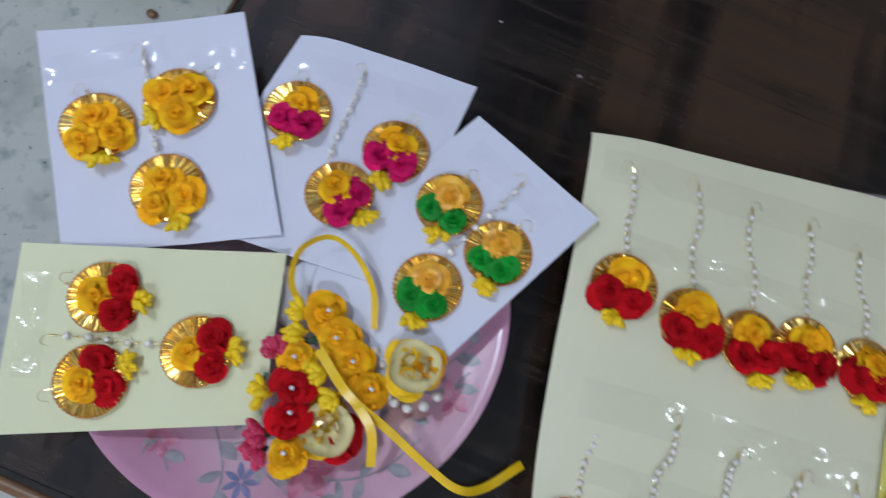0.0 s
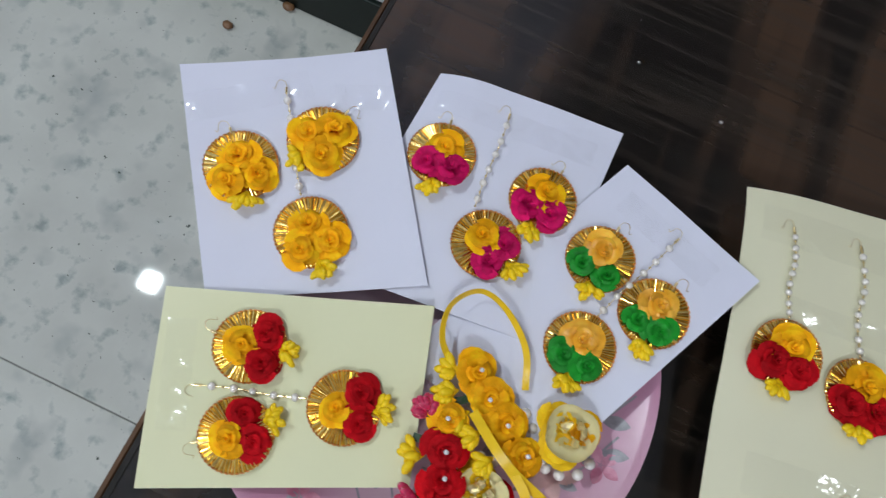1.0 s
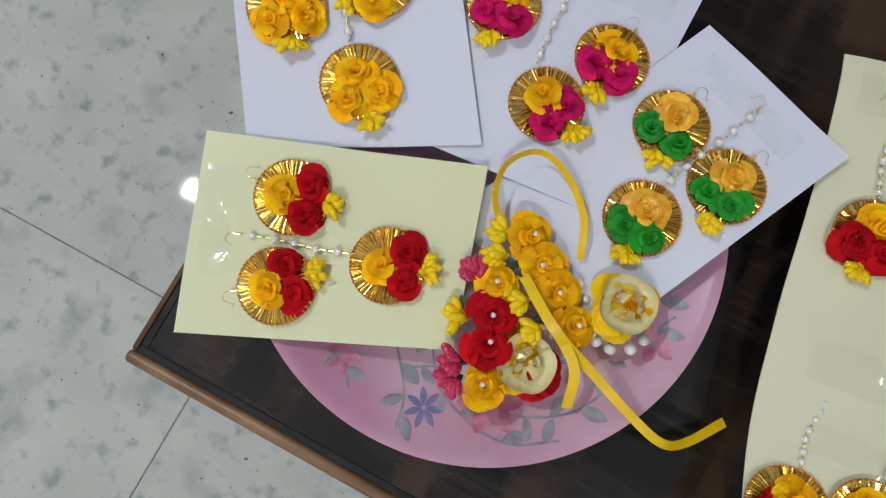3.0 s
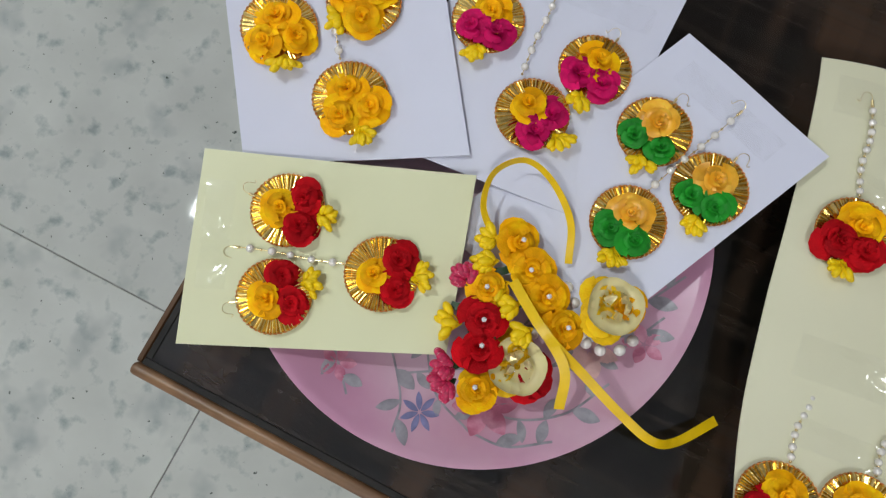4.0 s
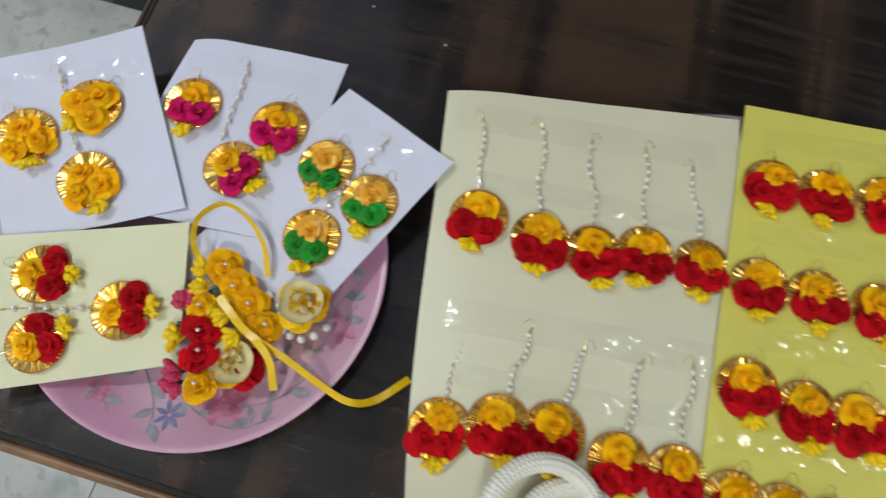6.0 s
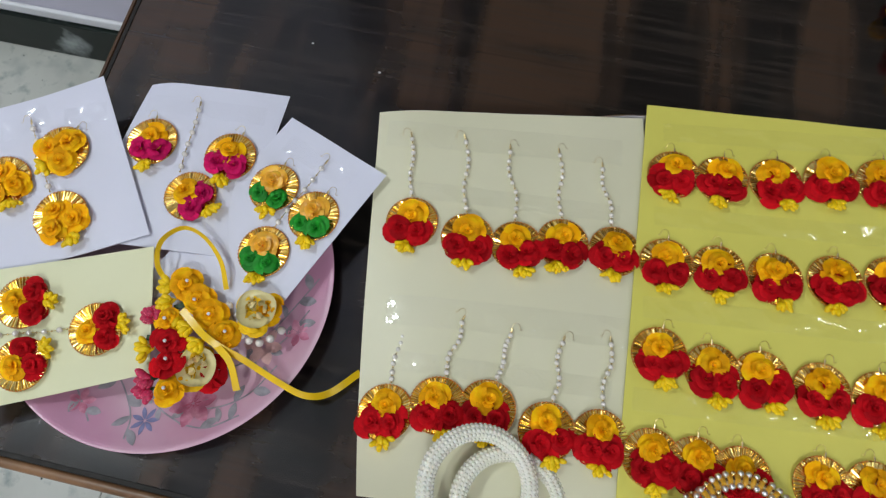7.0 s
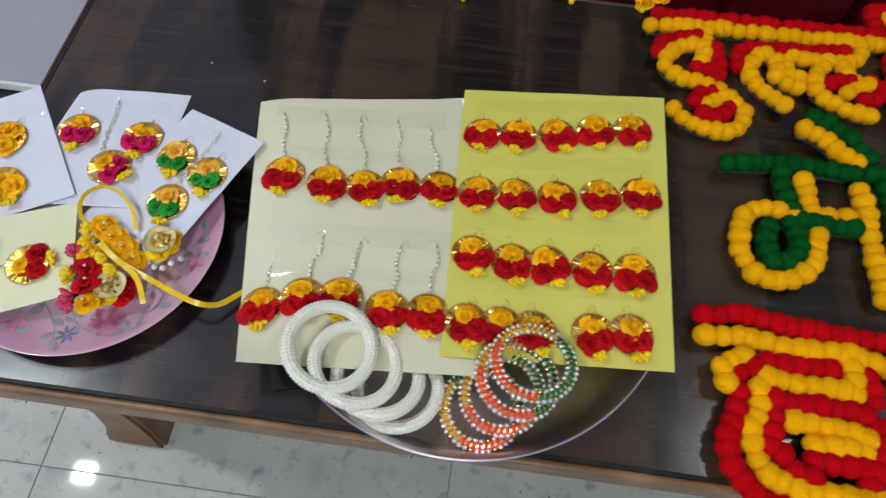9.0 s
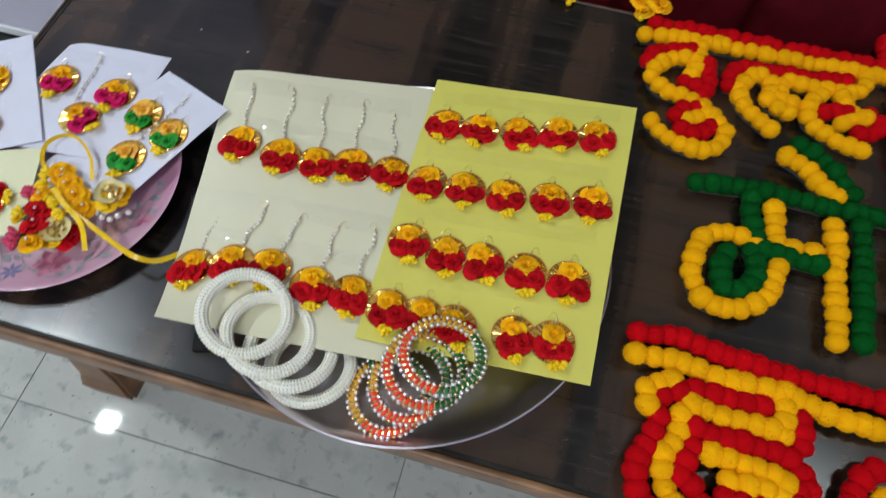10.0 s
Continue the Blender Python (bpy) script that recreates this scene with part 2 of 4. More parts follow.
M = {
    "laminate": table_top_material(),
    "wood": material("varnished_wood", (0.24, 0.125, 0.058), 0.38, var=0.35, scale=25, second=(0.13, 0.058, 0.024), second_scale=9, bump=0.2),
    # darker copy of the varnished wood: shade put into the colour
    "wood_side": material("shaded_edge_wood", (0.10, 0.046, 0.017), 0.35, var=0.35, scale=25, second=(0.06, 0.025, 0.010), second_scale=9, bump=0.2),
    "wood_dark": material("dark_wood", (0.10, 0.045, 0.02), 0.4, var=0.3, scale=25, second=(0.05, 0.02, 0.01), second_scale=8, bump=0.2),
    "edge_band": material("worn_border", (0.020, 0.018, 0.016), 0.5, spec=0.2, var=0.3, scale=60, second=(0.03, 0.026, 0.024), second_scale=14),
    "marble": marble_material(),
    "joint": material("tile_joint", (0.32, 0.31, 0.29), 0.8, var=0.2, scale=80),
    "wall": material("lavender_wall_paint", (0.60, 0.58, 0.68), 0.6, var=0.03, scale=6, bump=0.1, bump_scale=150),
    # assumed dark tone that keeps the table's reflection of the alcove dim
    "alcove": material("alcove_dim_tone", (0.20, 0.16, 0.14), 0.6, var=0.05, scale=6, bump=0.1, bump_scale=150),
    "ceiling": material("white_ceiling_paint", (0.82, 0.82, 0.82), 0.8, var=0.02, scale=4),
    "skirting": material("dark_green_marble", (0.006, 0.011, 0.009), 0.3, var=0.4, scale=14, second=(0.30, 0.33, 0.32), second_scale=8, second_edge=(0.60, 0.68), spec=0.2),
    "plaster": material("white_band", (0.75, 0.75, 0.76), 0.5, var=0.04, scale=20),
    "sofa": material("red_upholstery", (0.085, 0.0015, 0.006), 0.8, spec=0.1, var=0.2, scale=30, bump=0.3, bump_scale=600),
    "sofa_dark": material("sofa_base", (0.02, 0.01, 0.01), 0.6, var=0.2, scale=30),
    "pink": plate_material("pink_melamine", (0.60, 0.29, 0.42), 0.22, var=0.05, scale=18, second=(0.64, 0.40, 0.48), second_scale=9, coat=0.3),
    "print_green": material("print_green", (0.32, 0.30, 0.33), 0.3, var=0.3, scale=120),
    "print_pink": material("print_pink", (0.58, 0.17, 0.27), 0.3, var=0.3, scale=90, second=(0.62, 0.30, 0.40), second_scale=90),
    "print_rose": material("print_rose", (0.50, 0.10, 0.18), 0.3, var=0.3, scale=120),
    "print_blue": material("print_blue", (0.22, 0.22, 0.40), 0.3, var=0.3, scale=120),
    "print_peach": material("print_peach", (0.66, 0.40, 0.38), 0.3, var=0.2, scale=120),
    "steel": material("polished_steel", (0.66, 0.62, 0.64), 0.3, metal=1.0, var=0.06, scale=20, bump=0.03, bump_scale=60),
    "card_white": material("white_card", (0.73, 0.73, 0.84), 0.55, var=0.02, scale=12, bump=0.06, bump_scale=40),
    "card_cream": material("cream_card", (0.77, 0.76, 0.48), 0.5, var=0.025, scale=12, bump=0.06, bump_scale=40),
    "sheet_cream": material("pale_cream_sheet", (0.76, 0.73, 0.52), 0.45, var=0.025, scale=10, bump=0.08, bump_scale=30),
    "sheet_yellow": material("yellow_sheet", (0.74, 0.68, 0.13), 0.5, var=0.03, scale=10, bump=0.06, bump_scale=30),
    "gold": material("gold_foil", (0.95, 0.67, 0.21), 0.2, metal=1.0, var=0.2, scale=300, bump=0.12, bump_scale=700),
    "pale_gold": material("pale_gold_foil", (1.0, 0.86, 0.52), 0.3, metal=0.8, var=0.15, scale=300),
    "wire": material("gold_wire", (0.88, 0.70, 0.36), 0.25, metal=1.0, var=0.1, scale=300),
    "copper": material("copper_thread", (0.62, 0.22, 0.05), 0.4, metal=0.6, var=0.2, scale=500),
    "silver": material("silver_bead", (0.95, 0.92, 0.90), 0.3, metal=1.0, var=0.1, scale=200),
    "pearl": material("pearl", (0.88, 0.83, 0.76), 0.18, metal=0.15, var=0.05, scale=200, coat=0.5),
    "white_bead": material("white_bead", (0.88, 0.855, 0.74), 0.25, var=0.03, scale=300, sss=0.35),
    "orange": material("orange_yellow_petal", per_island=0.2, colour=(1.0, 0.43, 0.002), rough=0.6, spec=0.1, var=0.14, scale=160, second=(1.0, 0.56, 0.004), second_scale=70, per_object=0.08, bump=0.3, bump_scale=900),
    "yellow": material("yellow_petal", per_island=0.2, colour=(0.95, 0.58, 0.006), rough=0.55, spec=0.2, var=0.12, scale=160, per_object=0.08, sss=0.15, bump=0.3, bump_scale=900),
    "peach": material("peach_petal", per_island=0.2, colour=(0.92, 0.42, 0.02), rough=0.35, spec=0.4, var=0.14, scale=160, second=(0.90, 0.48, 0.05), second_scale=80, per_object=0.06, sss=0.2),
    "red": material("red_petal", per_island=0.2, colour=(0.50, 0.003, 0.008), rough=0.75, var=0.2, spec=0.12, scale=160, per_object=0.15, bump=0.3, bump_scale=900),
    "magenta": material("magenta_petal", per_island=0.2, colour=(0.58, 0.004, 0.10), rough=0.65, spec=0.15, var=0.2, scale=160, per_object=0.1, sss=0.1),
    "green": material("green_petal", per_island=0.2, colour=(0.010, 0.27, 0.018), rough=0.5, spec=0.25, var=0.2, scale=160, per_object=0.1, sss=0.1),
    "bud": material("yellow_bud", (0.95, 0.64, 0.006), 0.4, spec=0.3, var=0.1, scale=200, per_object=0.05),
    "pinkbud": material("crimson_bud", (0.60, 0.02, 0.09), 0.45, var=0.3, scale=700, second=(0.75, 0.3, 0.35), second_scale=900, second_edge=(0.6, 0.65)),
    "cup": material("ivory_petal", (0.80, 0.70, 0.36), 0.3, var=0.06, scale=90, sss=0.2, coat=0.3),
    "ribbon": material("yellow_satin_ribbon", (0.90, 0.56, 0.006), 0.28, var=0.1, scale=60, bump=0.1, bump_scale=900),
    "leaf": material("dark_green_leaf", (0.02, 0.06, 0.02), 0.5, var=0.3, scale=200),
    "pom_red": material("red_pompom_yarn", (0.58, 0.003, 0.007), 0.95, var=0.22, spec=0.05, scale=500, per_object=0.1, bump=0.2, bump_scale=1500),
    "pom_yellow": material("yellow_pompom_yarn", (1.0, 0.49, 0.002), 0.95, var=0.15, spec=0.05, scale=500, per_object=0.07, bump=0.2, bump_scale=1500),
    "pom_green": material("green_pompom_yarn", (0.003, 0.085, 0.012), 0.95, var=0.25, spec=0.05, scale=500, per_object=0.12, bump=0.2, bump_scale=1500),
    "board": material("foam_board", (0.07, 0.06, 0.05), 0.8, var=0.12, scale=80),
    "wrap_orange": material("orange_thread", (0.90, 0.06, 0.015), 0.45, var=0.15, scale=400),
    "wrap_yellow": material("mustard_thread", (0.72, 0.36, 0.02), 0.45, var=0.15, scale=400),
    "wrap_green": material("green_thread", (0.01, 0.14, 0.04), 0.45, var=0.15, scale=400),
    "black": material("matt_black", (0.006, 0.006, 0.006), 0.6, var=0.2, scale=60, spec=0.2),
    "lamp_white": material("lamp_frame", (0.8, 0.8, 0.8), 0.5),
    "tape": tape_material(),
}
glow = bpy.data.materials.new("panel_diffuser")
glow.use_nodes = True
glow.node_tree.nodes["Principled BSDF"].inputs["Emission Color"].default_value = (1, 0.98, 0.96, 1)
glow.node_tree.nodes["Principled BSDF"].inputs["Emission Strength"].default_value = 12.0


# ---- building helpers ----
def finish(bm, name, mat, smooth=True):
    me = bpy.data.meshes.new(name)
    bm.normal_update()
    bm.to_mesh(me)
    bm.free()
    for one in (mat if isinstance(mat, (list, tuple)) else (mat,)):
        me.materials.append(M[one] if isinstance(one, str) else one)
    if smooth:
        me.shade_smooth()
        me.set_sharp_from_angle(angle=0.75)
    return me


def part(name, bm, mat, parent, label="", smooth=True, m=None):
    """One mesh under a thing or a part; bm may be a finished mesh too."""
    me = bm if isinstance(bm, bpy.types.Mesh) else finish(bm, name, mat, smooth)
    ob = new(name, me)
    ob.parent = parent
    if m is not None:
        ob.matrix_local = m
    return tagged(ob, label)


def thing(name, m, label, category, group="", kind=""):
    ob = new(name)
    ob.empty_display_size = 0.02
    ob.matrix_world = m
    return tagged(ob, label, category, group, kind)


def solid(name, bm, mat, origin, label, category, group="", kind="", smooth=True):
    """A thing that is one mesh; its bmesh is given in world metres."""
    bmesh.ops.translate(bm, verts=bm.verts, vec=-Vector(origin))
    ob = new(name, finish(bm, name, mat, smooth))
    ob.location = origin
    return tagged(ob, label, category, group, kind)


def box(bm, x0, y0, z0, x1, y1, z1, bevel=0.0, segments=2):
    made = bmesh.ops.create_cube(bm, size=1.0, matrix=Matrix.Translation(((x0 + x1) / 2, (y0 + y1) / 2, (z0 + z1) / 2)) @ Matrix.Diagonal((x1 - x0, y1 - y0, z1 - z0, 1)))
    if bevel:
        edges = {e for v in made["verts"] for e in v.link_edges}
        bmesh.ops.bevel(bm, geom=list(edges), offset=bevel, segments=segments, affect="EDGES", profile=0.5)
    return bm


def ball(bm, c, r, sub=2, stretch=None):
    m = Matrix.Translation(c)
    if stretch is not None:
        m = m @ stretch
    bmesh.ops.create_icosphere(bm, subdivisions=sub, radius=r, matrix=m)
    return bm


def smooth_line(pts, n):
    """n points along a Catmull-Rom curve through pts."""
    p = [Vector(a) for a in pts]
    p = [2 * p[0] - p[1], *p, 2 * p[-1] - p[-2]]
    out = []
    for k in range(n):
        s = k / (n - 1) * (len(p) - 3)
        i = min(int(s), len(p) - 4)
        t = s - i
        a, b, c, d = p[i:i + 4]
        out.append(0.5 * (2 * b + (c - a) * t + (2 * a - 5 * b + 4 * c - d) * t * t + (3 * b - a - 3 * c + d) * t ** 3))
    return out


def tube(bm, pts, r, n=6, closed=False):
    pts = [Vector(p) for p in pts]
    rings, count = [], len(pts)
    for i, p in enumerate(pts):
        a = pts[i - 1] if (i or closed) else p
        b = pts[(i + 1) % count] if (i < count - 1 or closed) else p
        d = (b - a).normalized()
        side = d.cross(Vector((0, 0, 1)))
        side = side.normalized() if side.length > 1e-4 else Vector((1, 0, 0))
        up = side.cross(d)
        rings.append([bm.verts.new(p + r * (math.cos(2 * math.pi * k / n) * side + math.sin(2 * math.pi * k / n) * up)) for k in range(n)])
    for i in range(count if closed else count - 1):
        a, b = rings[i], rings[(i + 1) % count]
        for k in range(n):
            bm.faces.new((a[k], a[(k + 1) % n], b[(k + 1) % n], b[k]))
    if not closed:
        bm.faces.new(rings[0][::-1])
        bm.faces.new(rings[-1])
    return bm


def lathe(bm, profile, n=96):
    rings = []
    for r, z in profile:
        rings.append([bm.verts.new((r * math.cos(2 * math.pi * k / n), r * math.sin(2 * math.pi * k / n), z)) for k in range(n)] if r > 1e-6 else [bm.verts.new((0, 0, z))])
    for a, b in zip(rings, rings[1:]):
        for k in range(n):
            j = (k + 1) % n
            face = ([a[k], a[j]] if len(a) > 1 else [a[0]]) + ([b[j], b[k]] if len(b) > 1 else [b[0]])
            if len(face) > 2:
                bm.faces.new(face)
    bmesh.ops.recalc_face_normals(bm, faces=bm.faces)
    return bm


def sheet(bm, corner, nu, nv, thick):
    """A thin sheet with thickness: corner(u, v) gives its upper side."""
    top = [[bm.verts.new(corner(i / nu, j / nv)) for i in range(nu + 1)] for j in range(nv + 1)]
    low = [[bm.verts.new(v.co - Vector((0, 0, thick))) for v in row] for row in top]
    for j in range(nv):
        for i in range(nu):
            bm.faces.new((top[j][i], top[j][i + 1], top[j + 1][i + 1], top[j + 1][i]))
            bm.faces.new((low[j + 1][i], low[j + 1][i + 1], low[j][i + 1], low[j][i]))
    for i in range(nu):
        bm.faces.new((low[0][i], low[0][i + 1], top[0][i + 1], top[0][i]))
        bm.faces.new((top[nv][i], top[nv][i + 1], low[nv][i + 1], low[nv][i]))
    for j in range(nv):
        bm.faces.new((top[j][0], top[j + 1][0], low[j + 1][0], low[j][0]))
        bm.faces.new((low[j][nu], low[j + 1][nu], top[j + 1][nu], top[j][nu]))
    bmesh.ops.recalc_face_normals(bm, faces=bm.faces)
    return bm


# ---- room ----
X0, X1, Y0, WALL, PIER, BACK = -3.2, 3.0, -2.8, 0.595, 0.12, 1.42


def wall(name, *b):
    ob = solid(name, box(bmesh.new(), *b), "wall", (b[0], b[1], 0), "plain lavender painted room wall", "wall", kind="structure", smooth=False)
    return ob


wall("wall_north", X0, WALL, 0, PIER, BACK + 0.15, CEIL)
# out of view; darkened so the table top reflects less light here
solid("wall_alcove", box(bmesh.new(), PIER, BACK, 0, X1, BACK + 0.15, CEIL), "alcove", (PIER, BACK, 0), "unseen alcove wall behind the sofa, darkened to dim table reflections", "wall", kind="structure", smooth=False)
wall("wall_west", X0 - 0.15, Y0, 0, X0, BACK + 0.15, CEIL)
wall("wall_east", X1, Y0, 0, X1 + 0.15, BACK + 0.15, CEIL)
wall("wall_south", X0 - 0.15, Y0 - 0.15, 0, X1 + 0.15, Y0, CEIL)
solid("ceiling", box(bmesh.new(), X0 - 0.15, Y0 - 0.15, CEIL, X1 + 0.15, BACK + 0.15, CEIL + 0.15), "ceiling", (0, 0, CEIL), "plain white painted ceiling", "ceiling", kind="structure", smooth=False)
bm = box(bmesh.new(), X0, WALL - 0.014, 0.001, PIER + 0.012, WALL, 0.092, 0.002)
solid("baseboard", bm, "skirting", (X0, WALL, 0), "dark green veined marble skirting along the wall", "skirting", kind="structure", smooth=False)
bm = box(bmesh.new(), X0, WALL - 0.008, 0.0925, PIER + 0.008, WALL - 0.0005, 0.112, 0.003)
solid("trim", bm, "plaster", (X0, WALL, 0.09), "white plaster band above the dark skirting", "trim", kind="structure", smooth=False)

floor = solid("floor", box(bmesh.new(), X0 - 0.15, Y0 - 0.15, -0.12, X1 + 0.15, BACK + 0.15, -0.0025), "joint", (0, 0, 0), "glossy white marble tile floor with grey blotches", "floor", kind="structure", smooth=False)

# ceiling lamps; the large one at the south is an unseen, added fill
for x, y, h in ((-1.68, 0.30, 0.058), (0.4, -2.2, 0.283), (2.2, 0.75, 0.103)):
    lamp = thing("ceiling_light", pose(x, y, CEIL), "flat square white ceiling light panel, switched on; the large one added as fill", "ceiling light", "ceiling lights")
    bm, o = bmesh.new(), h + 0.017
    for a in ((-o, -o, o, -h), (-o, h, o, o), (-o, -h, -h, h), (h, -h, o, h)):
        box(bm, a[0], a[1], -0.03, a[2], a[3], 0, 0.002)
    part("frame", bm, "lamp_white", lamp, smooth=False)
    part("diffuser", box(bmesh.new(), -h, -h, -0.02, h, h, -0.012), glow, lamp, smooth=False)

# ---- sofa behind the table ----
sofa = thing("sofa", pose(0.95, 0.715, 0), "dark red upholstered sofa behind the table", "sofa")
part("base", box(bmesh.new(), -0.70, 0.09, 0.0, 0.92, 0.69, 0.16, 0.02), "sofa_dark", sofa, "dark sofa base")
for i, x in enumerate((-0.70, 0.12)):
    bm = bmesh.new()
    for k in range(4):
        box(bm, x + 0.2 * k, 0.055, 0.16, x + 0.2 * k + 0.207, 0.47, 0.375 - 0.006 * (k % 2), 0.045, 5)
    part("seat_cushion", bm, "sofa", sofa)
    bm = box(bmesh.new(), x, 0.44, 0.345, x + 0.81, 0.68, 0.90, 0.07, 5)
    part("back_cushion", bm, "sofa", sofa)
bm = box(bmesh.new(), -0.82, 0.06, 0.0, -0.705, 0.69, 0.55, 0.04, 4)
part("armrest", bm, "sofa", sofa)

# ---- table ----
TX, TY = 1.30, 0.575
table = thing("coffee_table", pose(0, 0, 0), "low dark laminate table with a varnished wooden edge", "table")
part("tabletop", box(bmesh.new(), 0.0045, 0.0045, T - 0.022, TX - 0.0045, TY - 0.0045, T, 0.001), "laminate", table, "worn dark brown striped laminate", smooth=False)
# light painted in: front strip pale as lit, side and back strips darkened
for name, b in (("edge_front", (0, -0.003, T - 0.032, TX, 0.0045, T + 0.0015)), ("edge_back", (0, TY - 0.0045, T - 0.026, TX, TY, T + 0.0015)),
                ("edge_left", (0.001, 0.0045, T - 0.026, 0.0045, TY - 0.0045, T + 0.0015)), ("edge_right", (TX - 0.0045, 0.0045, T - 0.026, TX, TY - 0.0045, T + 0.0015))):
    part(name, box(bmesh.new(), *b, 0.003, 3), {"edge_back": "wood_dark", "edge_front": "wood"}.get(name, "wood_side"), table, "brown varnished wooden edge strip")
for b in ((0.0047, 0.0047, TX - 0.0047, 0.0085), (0.0047, 0.0087, 0.0085, TY - 0.0047)):
    part("border_line", box(bmesh.new(), b[0], b[1], T - 0.004, b[2], b[3], T + 0.0008, 0.0004), "edge_band", table, smooth=False)
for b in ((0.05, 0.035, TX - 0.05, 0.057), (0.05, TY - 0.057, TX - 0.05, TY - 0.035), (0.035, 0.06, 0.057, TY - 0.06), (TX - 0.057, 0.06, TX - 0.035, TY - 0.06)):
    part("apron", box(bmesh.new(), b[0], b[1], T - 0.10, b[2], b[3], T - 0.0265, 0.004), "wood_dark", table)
bm = box(bmesh.new(), 0.02, 0.012, T - 0.04, TX - 0.02, 0.034, T - 0.0265, 0.005, 3)
part("moulding", bm, "wood", table)


def leg_mesh():
    """A square leg that narrows below the top and flares into a foot."""
    bm, rings = bmesh.new(), []
    for z, h in ((0.0, 0.042), (0.02, 0.043), (0.05, 0.034), (0.12, 0.027), (0.24, 0.028), (0.32, 0.036), (T - 0.027, 0.036)):
        rings.append([bm.verts.new((sx * h, sy * h, z)) for sx, sy in ((-1, -1), (1, -1), (1, 1), (-1, 1))])
    for a, b in zip(rings, rings[1:]):
        for k in range(4):
            bm.faces.new((a[k], a[(k + 1) % 4], b[(k + 1) % 4], b[k]))
    bm.faces.new(rings[0][::-1])
    bm.faces.new(rings[-1])
    bmesh.ops.bevel(bm, geom=[e for e in bm.edges if abs(e.verts[0].co.z - e.verts[1].co.z) > 0.01], offset=0.005, segments=2, affect="EDGES")
    return finish(bm, "leg", "wood", smooth=False)


leg = leg_mesh()
for x in (0.047, TX - 0.075):
    for y in (0.075, TY - 0.075):
        part("leg", leg, "wood", table, m=pose(x, y, 0))

# ---- pink plate ----
PX, PY, PR = 0.133, 0.154, 0.127


def plate_z(r):
    """Height of the plate's upper side above the table."""
    return 0.0065 + (0.0 if r < 0.082 else 0.0145 * ((r - 0.082) / 0.045) ** 1.5)


plate = thing("dinner_plate", pose(PX, PY, T), "pink plate with a printed floral pattern on the table", "plate")
prof = [(0, 0.0065)] + [(r, plate_z(r)) for r in (0.04, 0.07, 0.082, 0.09, 0.098, 0.106, 0.114, 0.122, 0.1262)]
prof += [(0.1275, 0.0205), (0.1268, 0.0188), (0.115, 0.012), (0.10, 0.006), (0.085, 0.0022), (0.078, 0.0002), (0.072, 0.0002), (0.070, 0.003), (0, 0.003)]
part("dish", lathe(bmesh.new(), prof, 128), "pink", plate)


def on_plate(x, y, lift=0.0004):
    return Vector((x, y, plate_z(math.hypot(x, y)) + lift))


def print_shape(name, mat, x, y, angle, length, width, curve=0.0):
    """A flat printed leaf or petal that follows the plate's surface."""
    bm, n = bmesh.new(), 8
    rows = []
    for i in range(n + 1):
        s = i / n
        w = width / 2 * math.sin(math.pi * min(1, s * 0.97 + 0.015)) ** 0.8
        a = angle + curve * s
        cx, cy = x + length * s * math.cos(a), y + length * s * math.sin(a)
        rows.append([bm.verts.new(on_plate(cx - q * w * math.sin(a), cy + q * w * math.cos(a))) for q in (-1, 0, 1)])
    for a, b in zip(rows, rows[1:]):
        for k in range(2):
            bm.faces.new((a[k], b[k], b[k + 1], a[k + 1]))
    part(name, bm, mat, plate)


def print_stem(pts, width=0.0012):
    bm, prev = bmesh.new(), None
    line = smooth_line([(*p, 0) for p in pts], 24)
    for i, p in enumerate(line):
        d = (line[min(i + 1, 23)] - line[max(i - 1, 0)]).normalized() * width / 2
        pair = [bm.verts.new(on_plate(p.x - q * d.y, p.y + q * d.x, 0.0003)) for q in (-1, 1)]
        if prev:
            bm.faces.new((prev[0], pair[0], pair[1], prev[1]))
        prev = pair
    part("printed_stem", bm, "print_green", plate)


def print_flower(mat, x, y, petals, size, turn=0.0):
    for k in range(petals):
        a = turn + 2 * math.pi * k / petals
        print_shape("printed_petal", mat, x + 0.1 * size * math.cos(a), y + 0.1 * size * math.sin(a), a, size, size * (0.62 if petals < 7 else 0.36))


def vine(pts, leaves, size, seed):
    """A printed stem with small leaves to both sides."""
    print_stem(pts)
    rnd = random.Random(seed)
    line = smooth_line([(*p, 0) for p in pts], 41)
    for k in range(leaves):
        i = int((k + 0.6) / leaves * 38)
        p, d = line[i], line[i + 2] - line[i]
        a = math.atan2(d.y, d.x) + (0.9 if k % 2 else -0.9) + rnd.uniform(-0.3, 0.3)
        n = size * rnd.uniform(0.75, 1.2)
        if math.hypot(p.x + n * math.cos(a), p.y + n * math.sin(a)) < 0.121:
            print_shape("printed_leaf", "print_green", p.x, p.y, a, n, n * rnd.uniform(0.42, 0.58), rnd.uniform(-0.3, 0.3))


vine([(-0.085, -0.035), (-0.055, -0.048), (-0.02, -0.072), (0.005, -0.1), (0.01, -0.118)], 8, 0.014, 1)
vine([(0.02, -0.06), (0.06, -0.055), (0.095, -0.03), (0.112, 0.0)], 7, 0.012, 2)
vine([(0.0, -0.09), (0.035, -0.066), (0.05, -0.03)], 5, 0.011, 3)
vine([(0.07, -0.05), (0.092, -0.012), (0.113, 0.025)], 6, 0.013, 4)
vine([(-0.06, -0.055), (-0.045, -0.085), (-0.02, -0.112)], 6, 0.014, 5)
vine([(-0.098, -0.01), (-0.08, -0.04), (-0.06, -0.055)], 4, 0.013, 6)
